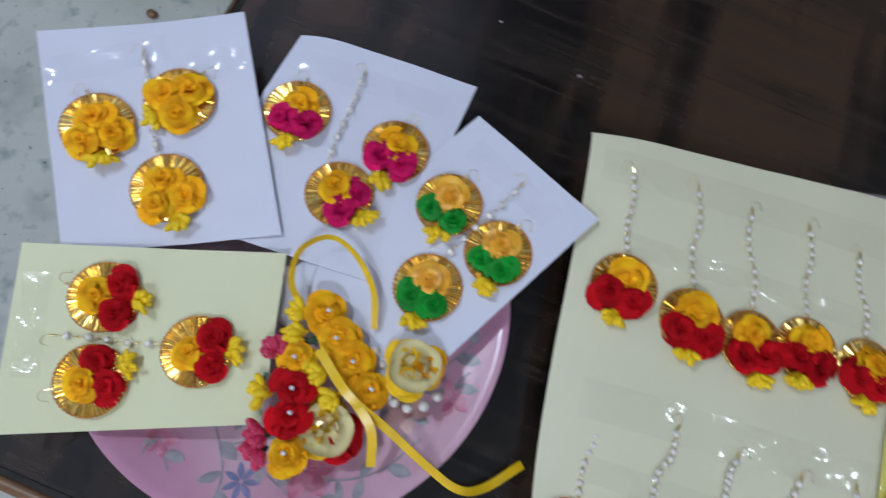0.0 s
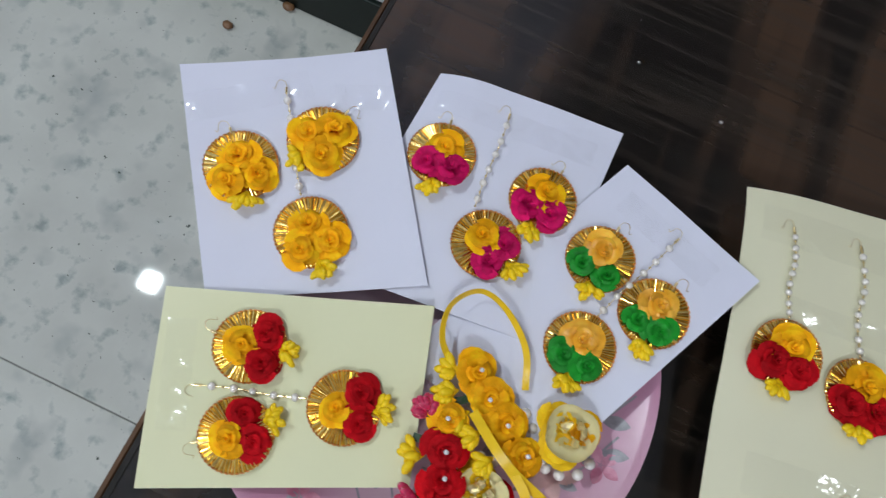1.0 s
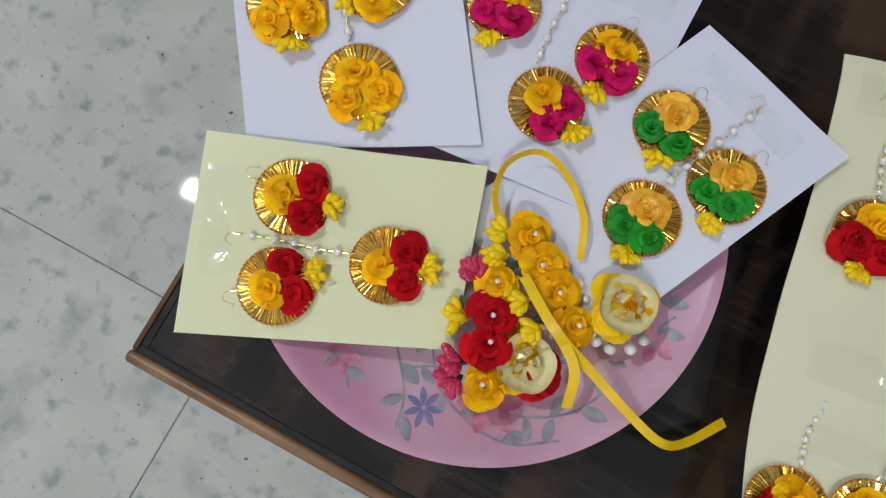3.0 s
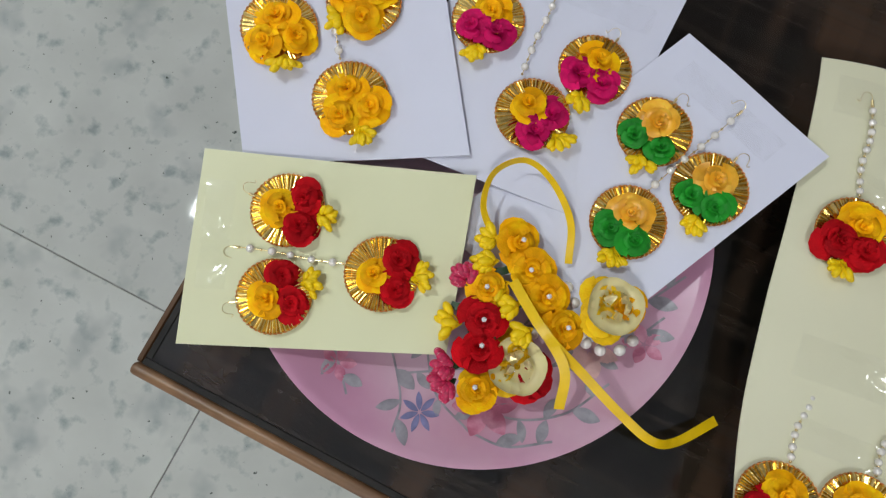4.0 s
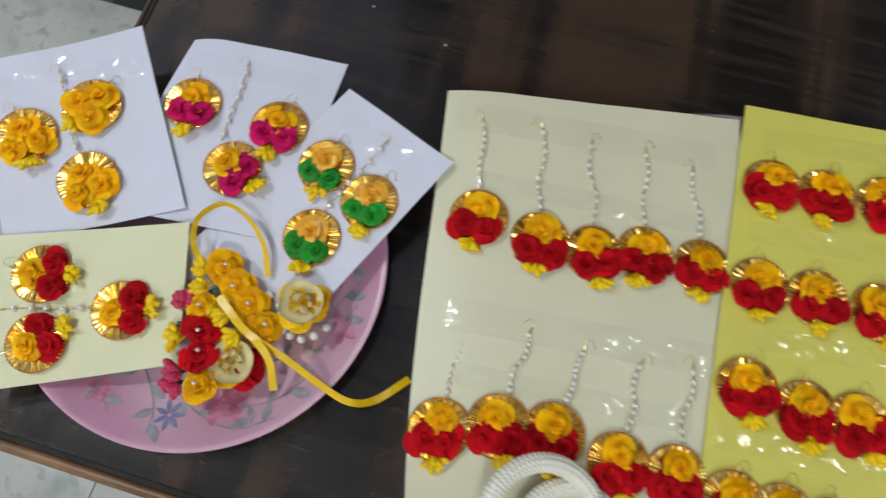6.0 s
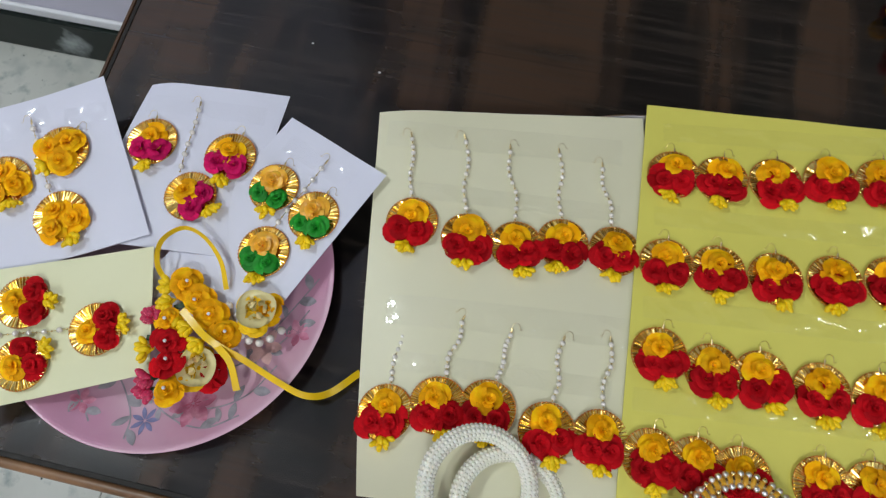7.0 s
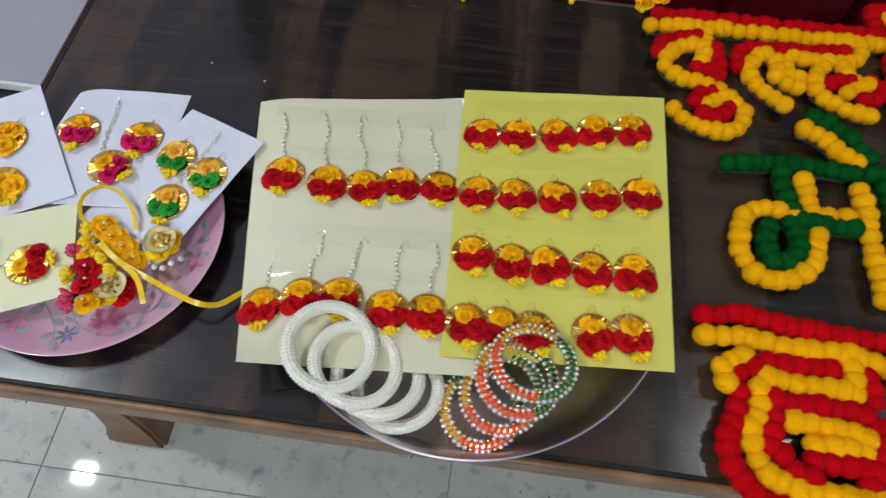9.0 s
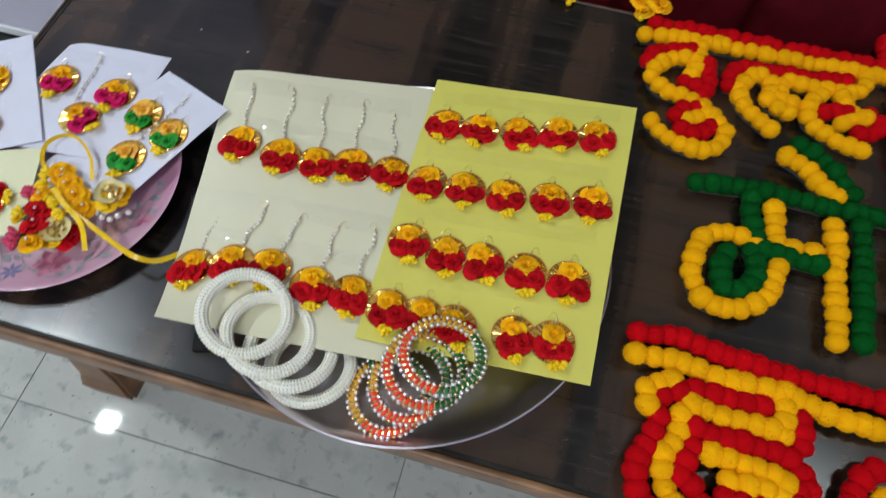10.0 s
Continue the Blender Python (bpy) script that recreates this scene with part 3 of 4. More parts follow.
vine([(0.03, -0.085), (0.06, -0.085), (0.085, -0.07), (0.1, -0.045)], 6, 0.012, 7)
vine([(0.045, -0.1), (0.065, -0.098), (0.085, -0.085)], 4, 0.013, 8)
vine([(-0.03, -0.05), (0.0, -0.065), (0.02, -0.09), (0.045, -0.1)], 6, 0.011, 9)
print_flower("print_blue", 0.018, -0.103, 7, 0.0095, 0.3)
print_flower("print_pink", 0.047, -0.084, 6, 0.016, 0.5)
print_flower("print_rose", 0.047, -0.084, 5, 0.009, 0.1)
print_flower("print_pink", -0.055, -0.055, 5, 0.012, 0.2)
print_flower("print_rose", -0.055, -0.055, 5, 0.006, 0.6)
print_flower("print_pink", 0.108, -0.018, 5, 0.010, 0.9)
print_flower("print_peach", 0.084, -0.033, 6, 0.014, 0.1)
print_flower("print_pink", -0.032, -0.1, 5, 0.009, 0.4)

# ---- steel plate ----
SX, SY = 0.497, 0.1785
steel = thing("steel_plate", pose(SX, SY, T), "large polished stainless steel thali plate on the table", "plate")
prof = [(0, 0.0025), (0.08, 0.0025), (0.150, 0.003), (0.161, 0.005), (0.171, 0.0095), (0.180, 0.0165), (0.186, 0.0235), (0.1893, 0.0258), (0.1908, 0.0248), (0.1896, 0.0225)]
prof += [(0.182, 0.0145), (0.173, 0.0072), (0.161, 0.002), (0.150, 0.0002), (0, 0.0002)]
part("dish", lathe(bmesh.new(), prof, 160), "steel", steel)

# ---- cards ----


def card(name, label, mat, tl, tr, br, bl, group="", waves=0.0008, thick=0.0006, bend=None, category="card", bulge=0.0):
    c = [Vector(p) for p in (tl, tr, br, bl)]
    centre = sum(c, Vector()) / 4

    def corner(u, v):
        p = (c[3] * (1 - u) + c[2] * u) * (1 - v) + (c[0] * (1 - u) + c[1] * u) * v
        p.z += waves * noise.noise(p * 25 + Vector((3, 1, 7)))
        p.x -= bulge * (1 - u) ** 2 * 6.75 * v * (1 - v) ** 2
        if bend:
            p.z += bend(u, v)
        return p

    return solid(name, sheet(bmesh.new(), corner, 24, 24, thick), mat, centre, label, category, group)


CREAM = ((0.260, 0.319, 0.489), (0.468, 0.362, 0.478), (0.526, 0.058, 0.484), (0.317, 0.037, 0.499))
YELLOW = ((0.4695, 0.373, 0.4810), (0.6796, 0.3816, 0.4976), (0.6828, 0.0835, 0.488), (0.482, 0.069, 0.489))


def sheet_height(corners, x, y, bend=None):
    """The height of a sheet's upper side at a place on it."""
    tl, tr, br, bl = (Vector(c) for c in corners)
    e, f, d = br - bl, tl - bl, Vector((x, y, 0)) - bl
    det = e.x * f.y - e.y * f.x
    u, v = (d.x * f.y - d.y * f.x) / det, (e.x * d.y - e.y * d.x) / det
    z = (bl.z * (1 - u) + br.z * u) * (1 - v) + (tl.z * (1 - u) + tr.z * u) * v
    return z + (bend(min(1, max(0, u)), min(1, max(0, v))) if bend else 0)


def rest_on(corners, x, y, bend=None, lift=0.0012):
    """The pose of a thing that lies flat on a sheet at a place."""
    e = 0.012
    h = [sheet_height(corners, x + a, y + b, bend) for a, b in ((0, 0), (e, 0), (-e, 0), (0, e), (0, -e))]
    up = Vector(((h[2] - h[1]) / (2 * e), (h[4] - h[3]) / (2 * e), 1)).normalized()
    turn = Vector((0, 0, 1)).rotation_difference(up).to_matrix().to_4x4()
    return Matrix.Translation((x, y, max(h[0], sum(h[1:]) / 4) + lift)) @ turn


def cream_bend(u, v):
    e = max(0.0, 0.16 - u) / 0.16
    return -0.005 * e * e * v ** 6 - 0.017 * (1 - u) ** 5 * 6.75 * v * (1 - v) ** 2


CARD_GREEN = ((0.1904, 0.3023, 0.479), (0.2802, 0.2625, 0.4925), (0.214, 0.123, 0.4765), (0.114, 0.140, 0.4725))
CARD_MAGENTA = ((0.0625, 0.312, 0.479), (0.1815, 0.3230, 0.475), (0.179, 0.178, 0.4775), (0.060, 0.168, 0.477))
CARD_ORANGE = ((-0.071, 0.2366, 0.4885), (0.028, 0.305, 0.4825), (0.1135, 0.1825, 0.4805), (0.009, 0.124, 0.480))
CARD_RED = ((-0.012, 0.121, 0.483), (0.122, 0.173, 0.4835), (0.150, 0.083, 0.4785), (0.0255, 0.026, 0.478))


def magenta_bend(u, v):
    return -0.010 * max(0, 0.3 - u) ** 2 / 0.09 * v ** 3


def orange_bend(u, v):
    return 0.003 * ((2 * u - 1) ** 2 - 1)


def red_bend(u, v):
    return 0.0015 * ((2 * u - 1) ** 2 - 1)


card("jewellery_card", "white card holding green and peach flower jewellery", "card_white", *CARD_GREEN, "jewellery cards")
card("jewellery_card", "white card holding magenta and yellow flower jewellery", "card_white", *CARD_MAGENTA, "jewellery cards", bend=magenta_bend)
card("jewellery_card", "white card holding orange-yellow rose jewellery", "card_white", *CARD_ORANGE, "jewellery cards", bend=orange_bend)
card("jewellery_card", "cream yellow card holding red and orange flower jewellery", "card_cream", *CARD_RED, "jewellery cards", bend=red_bend)
card("jewellery_sheet", "pale cream paper sheet holding pearl chain pendants", "sheet_cream", *CREAM, "jewellery sheets", 0.0012, bend=cream_bend, category="paper sheet", bulge=0.0050)
card("jewellery_sheet", "bright yellow paper sheet holding rows of flower earrings", "sheet_yellow", *YELLOW, "jewellery sheets", 0.001, category="paper sheet")

# ---- flower jewellery ----


def rose_mesh(name, mat, R, seed, open_up=1.0):
    rng = random.Random(seed)
    bm = bmesh.new()
    layers = ((5, 0.10, 1.08, 0.02, 0.34, 1.22), (4, 0.08, 0.80, 0.16, 0.56, 1.1), (3, 0.04, 0.46, 0.26, 0.66, 1.2), (2, 0.01, 0.22, 0.34, 0.66, 1.4))
    for li, (n, r0, r1, z0, z1, wide) in enumerate(layers):
        turn = rng.uniform(0, 6.28)
        for k in range(n):
            a0 = turn + 2 * math.pi * k / n + rng.uniform(-0.12, 0.12)
            half = math.pi / n * wide
            rr = r1 * rng.uniform(0.78, 1.2)
            curl = rng.uniform(0.06, 0.22) * (1.6 if li < 2 else 0.5)
            lift = rng.uniform(-0.05, 0.17)
            rows = []
            for j in range(5):
                v = j / 4
                row = []
                for i in range(6):
                    u = i / 2.5 - 1
                    w = half * (0.75 + 0.35 * v)
                    rad = r0 + (rr - r0) * v * (1 - 0.16 * u * u * v)
                    z = z0 + lift + (z1 - z0) * v ** 0.7 - curl * max(0, v - 0.65) / 0.35 * open_up + 0.11 * u * u * v + 0.06 * v * math.sin(3.4 * u + 2 * k + li)
                    ang = a0 + u * w
                    row.append(bm.verts.new((R * rad * math.cos(ang), R * rad * math.sin(ang), R * z)))
                rows.append(row)
            for a, b in zip(rows, rows[1:]):
                for i in range(5):
                    bm.faces.new((a[i], a[i + 1], b[i + 1], b[i]))
    return finish(bm, name, mat)


ROSES = {c: [rose_mesh("rose_" + c, c, 0.0118, 10 * i + j) for j in range(3)] for i, c in enumerate(("orange", "yellow", "peach", "red", "magenta", "green"))}


def gold_disc_mesh(R=0.0212, pleats=56):
    """Foil folded into narrow uneven pleats that run out from the middle to a crimped edge."""
    rng = random.Random(4)
    bm = bmesh.new()
    cuts, a = [], 0.0
    for _ in range(pleats):
        cuts.append(a)
        a += rng.uniform(0.6, 1.4)
    cuts = [2 * math.pi * c / a for c in cuts] + [2 * math.pi]
    angles = []
    for lo, hi in zip(cuts, cuts[1:]):
        peak, top = rng.uniform(0.35, 0.65), rng.uniform(0.65, 1.25)
        for s, h in ((0.0, 0.0), (peak - 0.14, top), (peak + 0.14, top * rng.uniform(0.8, 1.1))):
            angles.append((lo + s * (hi - lo), h))
    rings = []
    for r, amp, base in ((0.06, 0.1, 0.0016), (0.4, 0.45, 0.0015), (0.8, 0.9, 0.0013), (0.96, 1.15, 0.0011), (1.0, 0.9, 0.0007)):
        rings.append([bm.verts.new((R * r * (1 + (0.012 * h if r > 0.9 else 0)) * math.cos(a), R * r * (1 + (0.012 * h if r > 0.9 else 0)) * math.sin(a), base + 0.0011 * amp * h)) for a, h in angles])
    n = len(angles)
    low = [bm.verts.new((v.co.x * 0.98, v.co.y * 0.98, 0.0002)) for v in rings[-1]]
    rings.append(low)
    for a, b in zip(rings, rings[1:]):
        for k in range(n):
            bm.faces.new((a[k], b[k], b[(k + 1) % n], a[(k + 1) % n]))
    bm.faces.new(rings[0])
    bm.faces.new(low[::-1])
    bmesh.ops.recalc_face_normals(bm, faces=bm.faces)
    return finish(bm, "gold_disc", "gold", smooth=False)


def rim_mesh(R=0.0212):
    pts = [(R * (1 + 0.012 * math.sin(46 * a)) * math.cos(a), R * (1 + 0.012 * math.sin(46 * a)) * math.sin(a), 0.0014 + 0.0004 * math.sin(46 * a)) for a in (2 * math.pi * k / 136 for k in range(136))]
    return finish(tube(bmesh.new(), pts, 0.00038, 5, True), "disc_rim", "copper")


BUD = {c: finish(ball(bmesh.new(), (0, 0, 0), 0.0027, 2, Matrix.Diagonal((1.45, 0.8, 0.8, 1))), "bud", c) for c in ("bud", "pinkbud")}


def bud_fan(parent, m, colour, seed, count=13, spread=1.2, size=1.0):
    """A fan of small oblong buds on thin stalks that points away from the flowers."""
    rnd = random.Random(seed)
    bm, places = bmesh.new(), []
    for k in range(count):
        a = -math.pi / 2 + spread * (k / (count - 1) * 2 - 1) * rnd.uniform(0.75, 1)
        d, z = rnd.uniform(0.0025, 0.0085), rnd.uniform(0.0015, 0.0055)
        places.append(Matrix.Translation((d * math.cos(a), d * math.sin(a), z)) @ Euler((0, rnd.uniform(-0.6, 0.0), a)).to_matrix().to_4x4() @ Matrix.Scale(size * rnd.uniform(0.85, 1.1), 4))
        tube(bm, [(0, 0.003, 0.001), (d * math.cos(a), d * math.sin(a), z)], 0.0004, 4)
    spray = part("bud_spray", bm, "leaf" if colour == "pinkbud" else "bud", parent, "crimson bud spray" if colour == "pinkbud" else "yellow bud spray", m=m)
    for place in places:
        part("bud", BUD[colour], None, spray, m=place)


def hook_mesh(flip=1):
    pts = smooth_line([(0, 0, 0.0015), (0, 0.004, 0.0018), (0, 0.0075, 0.002), (0.0015 * flip, 0.0105, 0.0028), (0.005 * flip, 0.0115, 0.003), (0.0078 * flip, 0.0095, 0.0025), (0.0095 * flip, 0.0045, 0.0015), (0.0115 * flip, 0.0058, 0.0012)], 26)
    bm = tube(bmesh.new(), pts, 0.00024, 5)
    tube(bm, [(0, 0.0, 0.0016), (0, 0.0052, 0.0018)], 0.0011, 8)
    return finish(bm, "hook", "wire")


DISC, RIM = gold_disc_mesh(), rim_mesh()
HOOKS = [hook_mesh(1), hook_mesh(-1)]
LINK = finish(ball(bmesh.new(), (0, 0, 0), 0.0009, 1), "gold_link", "wire")
PEARL = finish(ball(bmesh.new(), (0, 0, 0), 0.0021, 2), "pearl", "pearl")
rng = random.Random(21)


def pearl_chain(name, parent, start, end, count, sway=0.0, size=1.2):
    """Pearls on a wire with gold links between, in the parent's own space."""
    a, b = Vector((*start, 0.0016)), Vector((*end, 0.0016))
    d = b - a
    side = Vector((-d.y, d.x, 0)).normalized()
    line = smooth_line([a, a + d * 0.33 + side * sway, a + d * 0.66 - side * sway, b], 40)
    parent = part(name, tube(bmesh.new(), line, 0.0003, 5), "wire", parent, "pearls on thin gold wire")
    for k in range(count + 1):
        part("gold_link", LINK, None, parent, m=Matrix.Translation(line[min(39, round(k / count * 39))]))
    for k in range(count):
        p = line[round((k + 0.5) / count * 39)]
        part("pearl", PEARL, "pearl", parent, m=Matrix.Translation(p) @ Matrix.Scale(size * rng.uniform(0.8, 0.92), 4))


def flower_piece(name, label, category, group, at, up, colours, hook_at=None, flower_turn=0.0, chain=None, hook_side=0, scale=1.0, bloom=0.97, drop=0.0028, pearl=1.15):
    """A gold disc with three cloth roses and a bud cluster; at: its resting pose; up: degrees of its upper side; drop: how far the
    flowers sit below its middle; hook_at, chain: world places."""
    m = at @ pose(0, 0, 0, 0, 0, up - 90) @ Matrix.Scale(scale, 4)
    z = at.translation.z
    ob = thing(name, m, label, category, group)
    disc = part("disc", DISC, "gold", ob, "pleated gold foil disc", m=pose(0, 0, 0, 0, 0, rng.uniform(0, 360)))
    part("disc_rim", RIM, "copper", disc, "copper thread rim")
    f = pose(0, 0, 0, 0, 0, flower_turn)
    spots = ((0, 0.0080 - drop, 0.0018), (-0.0077, -0.0050 - 0.8 * drop, 0.0014), (0.0077, -0.0054 - 0.8 * drop, 0.0016))
    for c, (px, py, pz) in zip(colours, spots):
        px, py = px + rng.uniform(-0.001, 0.001), py + rng.uniform(-0.001, 0.001)
        part(c + "_rose", rng.choice(ROSES[c]), c, ob, m=f @ pose(px, py, pz, rng.uniform(-10, 10), rng.uniform(-10, 10), rng.uniform(0, 360)) @ Matrix.Scale(rng.uniform(0.95, 1.1) * bloom * {"peach": 1.08, "green": 0.88}.get(c, 1.0), 4))
    bud_fan(ob, f @ pose(rng.uniform(-0.002, 0.002), -0.0160 - 0.8 * drop, 0.0010, 0, 0, rng.uniform(-12, 12)), "bud", rng.random(), size=0.95)
    inv = m.inverted()
    if hook_at and not chain:
        h = inv @ Vector((*hook_at, z))
        ang = math.degrees(math.atan2(h.y, h.x)) - 90
        part("hook", rng.choice(HOOKS), "wire", ob, m=pose(0, 0, 0, 0, 0, ang) @ pose(0, 0.0205, 0) @ Matrix.Scale(max(0.55, min(0.75, (h.length - 0.0205) / 0.0112)), 4))
    if chain:
        (ax, ay), (bx, by), count, sway = chain
        a, b = inv @ Vector((ax, ay, z)), inv @ Vector((bx, by, z))
        pearl_chain("chain", ob, (a.x, a.y), (b.x, b.y), count, sway, pearl)
        ang = math.degrees(math.atan2(b.y - a.y, b.x - a.x)) - 90
        part("hook", HOOKS[hook_side] if hook_side in (0, 1) else rng.choice(HOOKS), "wire", ob, m=pose(b.x, b.y, 0, 0, 0, ang + rng.uniform(-15, 15)) @ Matrix.Scale(0.72, 4))
    return ob


OO, MM, GG, RR = ("orange", "orange", "orange"), ("orange", "magenta", "magenta"), ("peach", "green", "green"), ("orange", "red", "red")


def set_of(group, corners, bend, colours, words, rows, pendant, scale):
    """Two earrings and one pendant with its chain, lying on a card."""
    for x, y, buds, hook, *low in rows:
        flower_piece("flower_earring", "gold foil disc earring with " + words, "earring", group, rest_on(corners, x, y, bend), buds + 180, colours, hook, scale=scale, bloom=0.88, drop=low[0] if low else 0.0042)
    x, y, buds, a, b, count = pendant
    flower_piece("flower_pendant", "gold foil disc pendant on pearl chain with " + words, "pendant", group, rest_on(corners, x, y, bend), buds + 180, colours, chain=(a, b, count, 0.0005), hook_side=1, scale=scale, bloom=0.88,
                 drop=0.0042, pearl=1.32)


set_of("orange rose jewellery set", CARD_ORANGE, orange_bend, OO, "three orange-yellow roses", ((-0.0108, 0.1985, -53, (-0.040, 0.2285)), (0.0225, 0.2335, -119, (0.029, 0.2665), 0.0004)), (0.042, 0.1815, -44, (0.0265, 0.1985), (-0.010, 0.250), 6), 0.965)
set_of("magenta rose jewellery set", CARD_MAGENTA, magenta_bend, MM, "yellow and magenta roses", ((0.0875, 0.2575, -83, (0.081, 0.2945)), (0.1525, 0.2582, -94, (0.159, 0.2955))), (0.133, 0.2190, -22, (0.1182, 0.2369), (0.114, 0.297), 6), 0.945)
set_of("green rose jewellery set", CARD_GREEN, None, GG, "peach and green roses", ((0.1957, 0.2385, -94, (0.2008, 0.2736)), (0.2333, 0.2211, -92, (0.2425, 0.2533))), (0.2033, 0.187, -94, (0.206, 0.207), (0.231, 0.265), 6), 0.925)
set_of("red rose jewellery set", CARD_RED, red_bend, RR, "orange and red roses", ((0.0432, 0.1117, 20, (0.009, 0.1095)), (0.0585, 0.0695, 50, (0.031, 0.0504))), (0.102, 0.1045, 25, (0.082, 0.1003), (0.030, 0.0835), 5), 0.90)

ROW1 = ((0.305, 0.228, 0.289, 0.300), (0.348, 0.224, 0.330, 0.308), (0.385, 0.226, 0.366, 0.308), (0.418, 0.236, 0.404, 0.314), (0.457, 0.239, 0.439, 0.310))
ROW2 = ((0.319, 0.089, 0.315, 0.160), (0.353, 0.101, 0.357, 0.166), (0.386, 0.106, 0.393, 0.164), (0.428, 0.100, 0.430, 0.167), (0.464, 0.103, 0.463, 0.174))
for i, (x, y, hx, hy) in enumerate(ROW1 + ROW2):
    x, y, hx = x + 0.0025, y + 0.003, hx + 0.0025
    top = Vector((hx - x, hy - y)).normalized() * 0.021
    flower_piece("flower_pendant", "red and yellow flower pendant on a pearl chain", "pendant", "pearl chain pendants", rest_on(CREAM, x, y, cream_bend), 98 + rng.uniform(-10, 10), RR, chain=((x + top.x, y + top.y), (hx, hy), 9, rng.choice((-1, 1)) * rng.uniform(0.0012, 0.0026)),
                 flower_turn=rng.uniform(-12, 12), hook_side=(1, 1, 0, 0, 1)[i % 5], scale=0.91)
YROWS = (((0.492, 0.310), (0.528, 0.312), (0.567, 0.317), (0.606, 0.325), (0.643, 0.330)), ((0.494, 0.236), (0.531, 0.238), (0.571, 0.240), (0.612, 0.246), (0.651, 0.253)),
         ((0.496, 0.168), (0.533, 0.164), (0.566, 0.166), (0.606, 0.166), (0.645, 0.168)), ((0.498, 0.098), (0.528, 0.099), (0.557, 0.099), (0.609, 0.104), (0.642, 0.108)))
for row in YROWS:
    for x, y in row:
        x, y = x + 0.003, y + 0.003
        flower_piece("flower_earring", "red and yellow flower earring on gold foil disc", "earring", "earrings on the yellow sheet", rest_on(YELLOW, x, y), 96 + rng.uniform(-9, 9), RR, (x + rng.uniform(-0.004, 0.002), y + 0.036), rng.uniform(-14, 14), scale=0.91)

# ---- clear tape over the hooks ----


def tape(corners, bend, x0, y0, x1, y1, width):
    """A strip of clear tape that lies over what is fixed on a sheet."""
    a, b = Vector((x0, y0, 0)), Vector((x1, y1, 0))
    side = Vector((-(b - a).y, (b - a).x, 0)).normalized() * width / 2

    def corner(u, v):
        p = a.lerp(b, u) + side * (2 * v - 1)
        p.z = sheet_height(corners, p.x, p.y, bend) + 0.0036 + 0.0012 * noise.noise(p * 90) + 0.0009 * math.sin(14 * u) * math.sin(math.pi * v)
        return p

    bm = sheet(bmesh.new(), corner, 40, 10, 0.00008)
    ob = solid("adhesive_tape", bm, "tape", corner(0.5, 0.5), "clear wrinkled adhesive tape over the earring hooks", "adhesive tape", "adhesive tapes")
    ob.visible_shadow = False


for a in ((0.272, 0.299, 0.455, 0.325, 0.022), (0.300, 0.256, 0.460, 0.272, 0.014), (0.305, 0.163, 0.478, 0.182, 0.022), (0.318, 0.128, 0.470, 0.140, 0.014)):
    tape(CREAM, cream_bend, *a)
for y in (0.348, 0.275, 0.203, 0.137):
    tape(YELLOW, None, 0.484, y, 0.664, y + 0.016, 0.016)
tape(CARD_ORANGE, orange_bend, -0.052, 0.214, 0.0, 0.262, 0.018)
tape(CARD_ORANGE, orange_bend, 0.014, 0.260, 0.046, 0.274, 0.016)
tape(CARD_MAGENTA, magenta_bend, 0.070, 0.290, 0.170, 0.298, 0.016)
tape(CARD_GREEN, None, 0.195, 0.278, 0.255, 0.252, 0.016)
tape(CARD_RED, red_bend, 0.006, 0.110, 0.028, 0.058, 0.015)

# ---- hair flowers and bracelet lying on the pink plate ----
BZ = 0.4795


def ribbon(bm, pts, width, thick=0.0004, twist=0.0, n=48):
    """A strip along pts; twist: degrees by which it turns on edge along its way."""
    line = smooth_line(pts, n)
    prev = None
    for i, p in enumerate(line):
        d = (line[min(i + 1, n - 1)] - line[max(i - 1, 0)]).normalized()
        flat = Vector((-d.y, d.x, 0)).normalized()
        t = math.radians(twist) * math.sin(math.pi * i / (n - 1))
        side = flat * math.cos(t) + Vector((0, 0, 1)) * math.sin(t)
        up = side.cross(d).normalized() * thick / 2
        s = side * width / 2
        quad = [bm.verts.new(p + v) for v in (-s - up, s - up, s + up, -s + up)]
        if prev:
            for k in range(4):
                bm.faces.new((prev[k], prev[(k + 1) % 4], quad[(k + 1) % 4], quad[k]))
        else:
            bm.faces.new(quad)
        prev = quad
    bm.faces.new(prev[::-1])
    bmesh.ops.recalc_face_normals(bm, faces=bm.faces)
    return bm


STONE = material("clear_stone", (0.9, 0.88, 0.86), 0.05, spec=0.8, coat=1.0)
GLOBE = material("clear_gold_dome", (1.0, 0.95, 0.78), 0.04, spec=0.6, var=0.02)
GLOBE.node_tree.nodes["Principled BSDF"].inputs["Transmission Weight"].default_value = 1.0
GLOBE.node_tree.nodes["Principled BSDF"].inputs["IOR"].default_value = 1.18


def gem(parent, m):
    part("stone", ball(bmesh.new(), (0, 0, 0), 0.0016, 1), STONE, parent, "small clear stone", smooth=False, m=m)


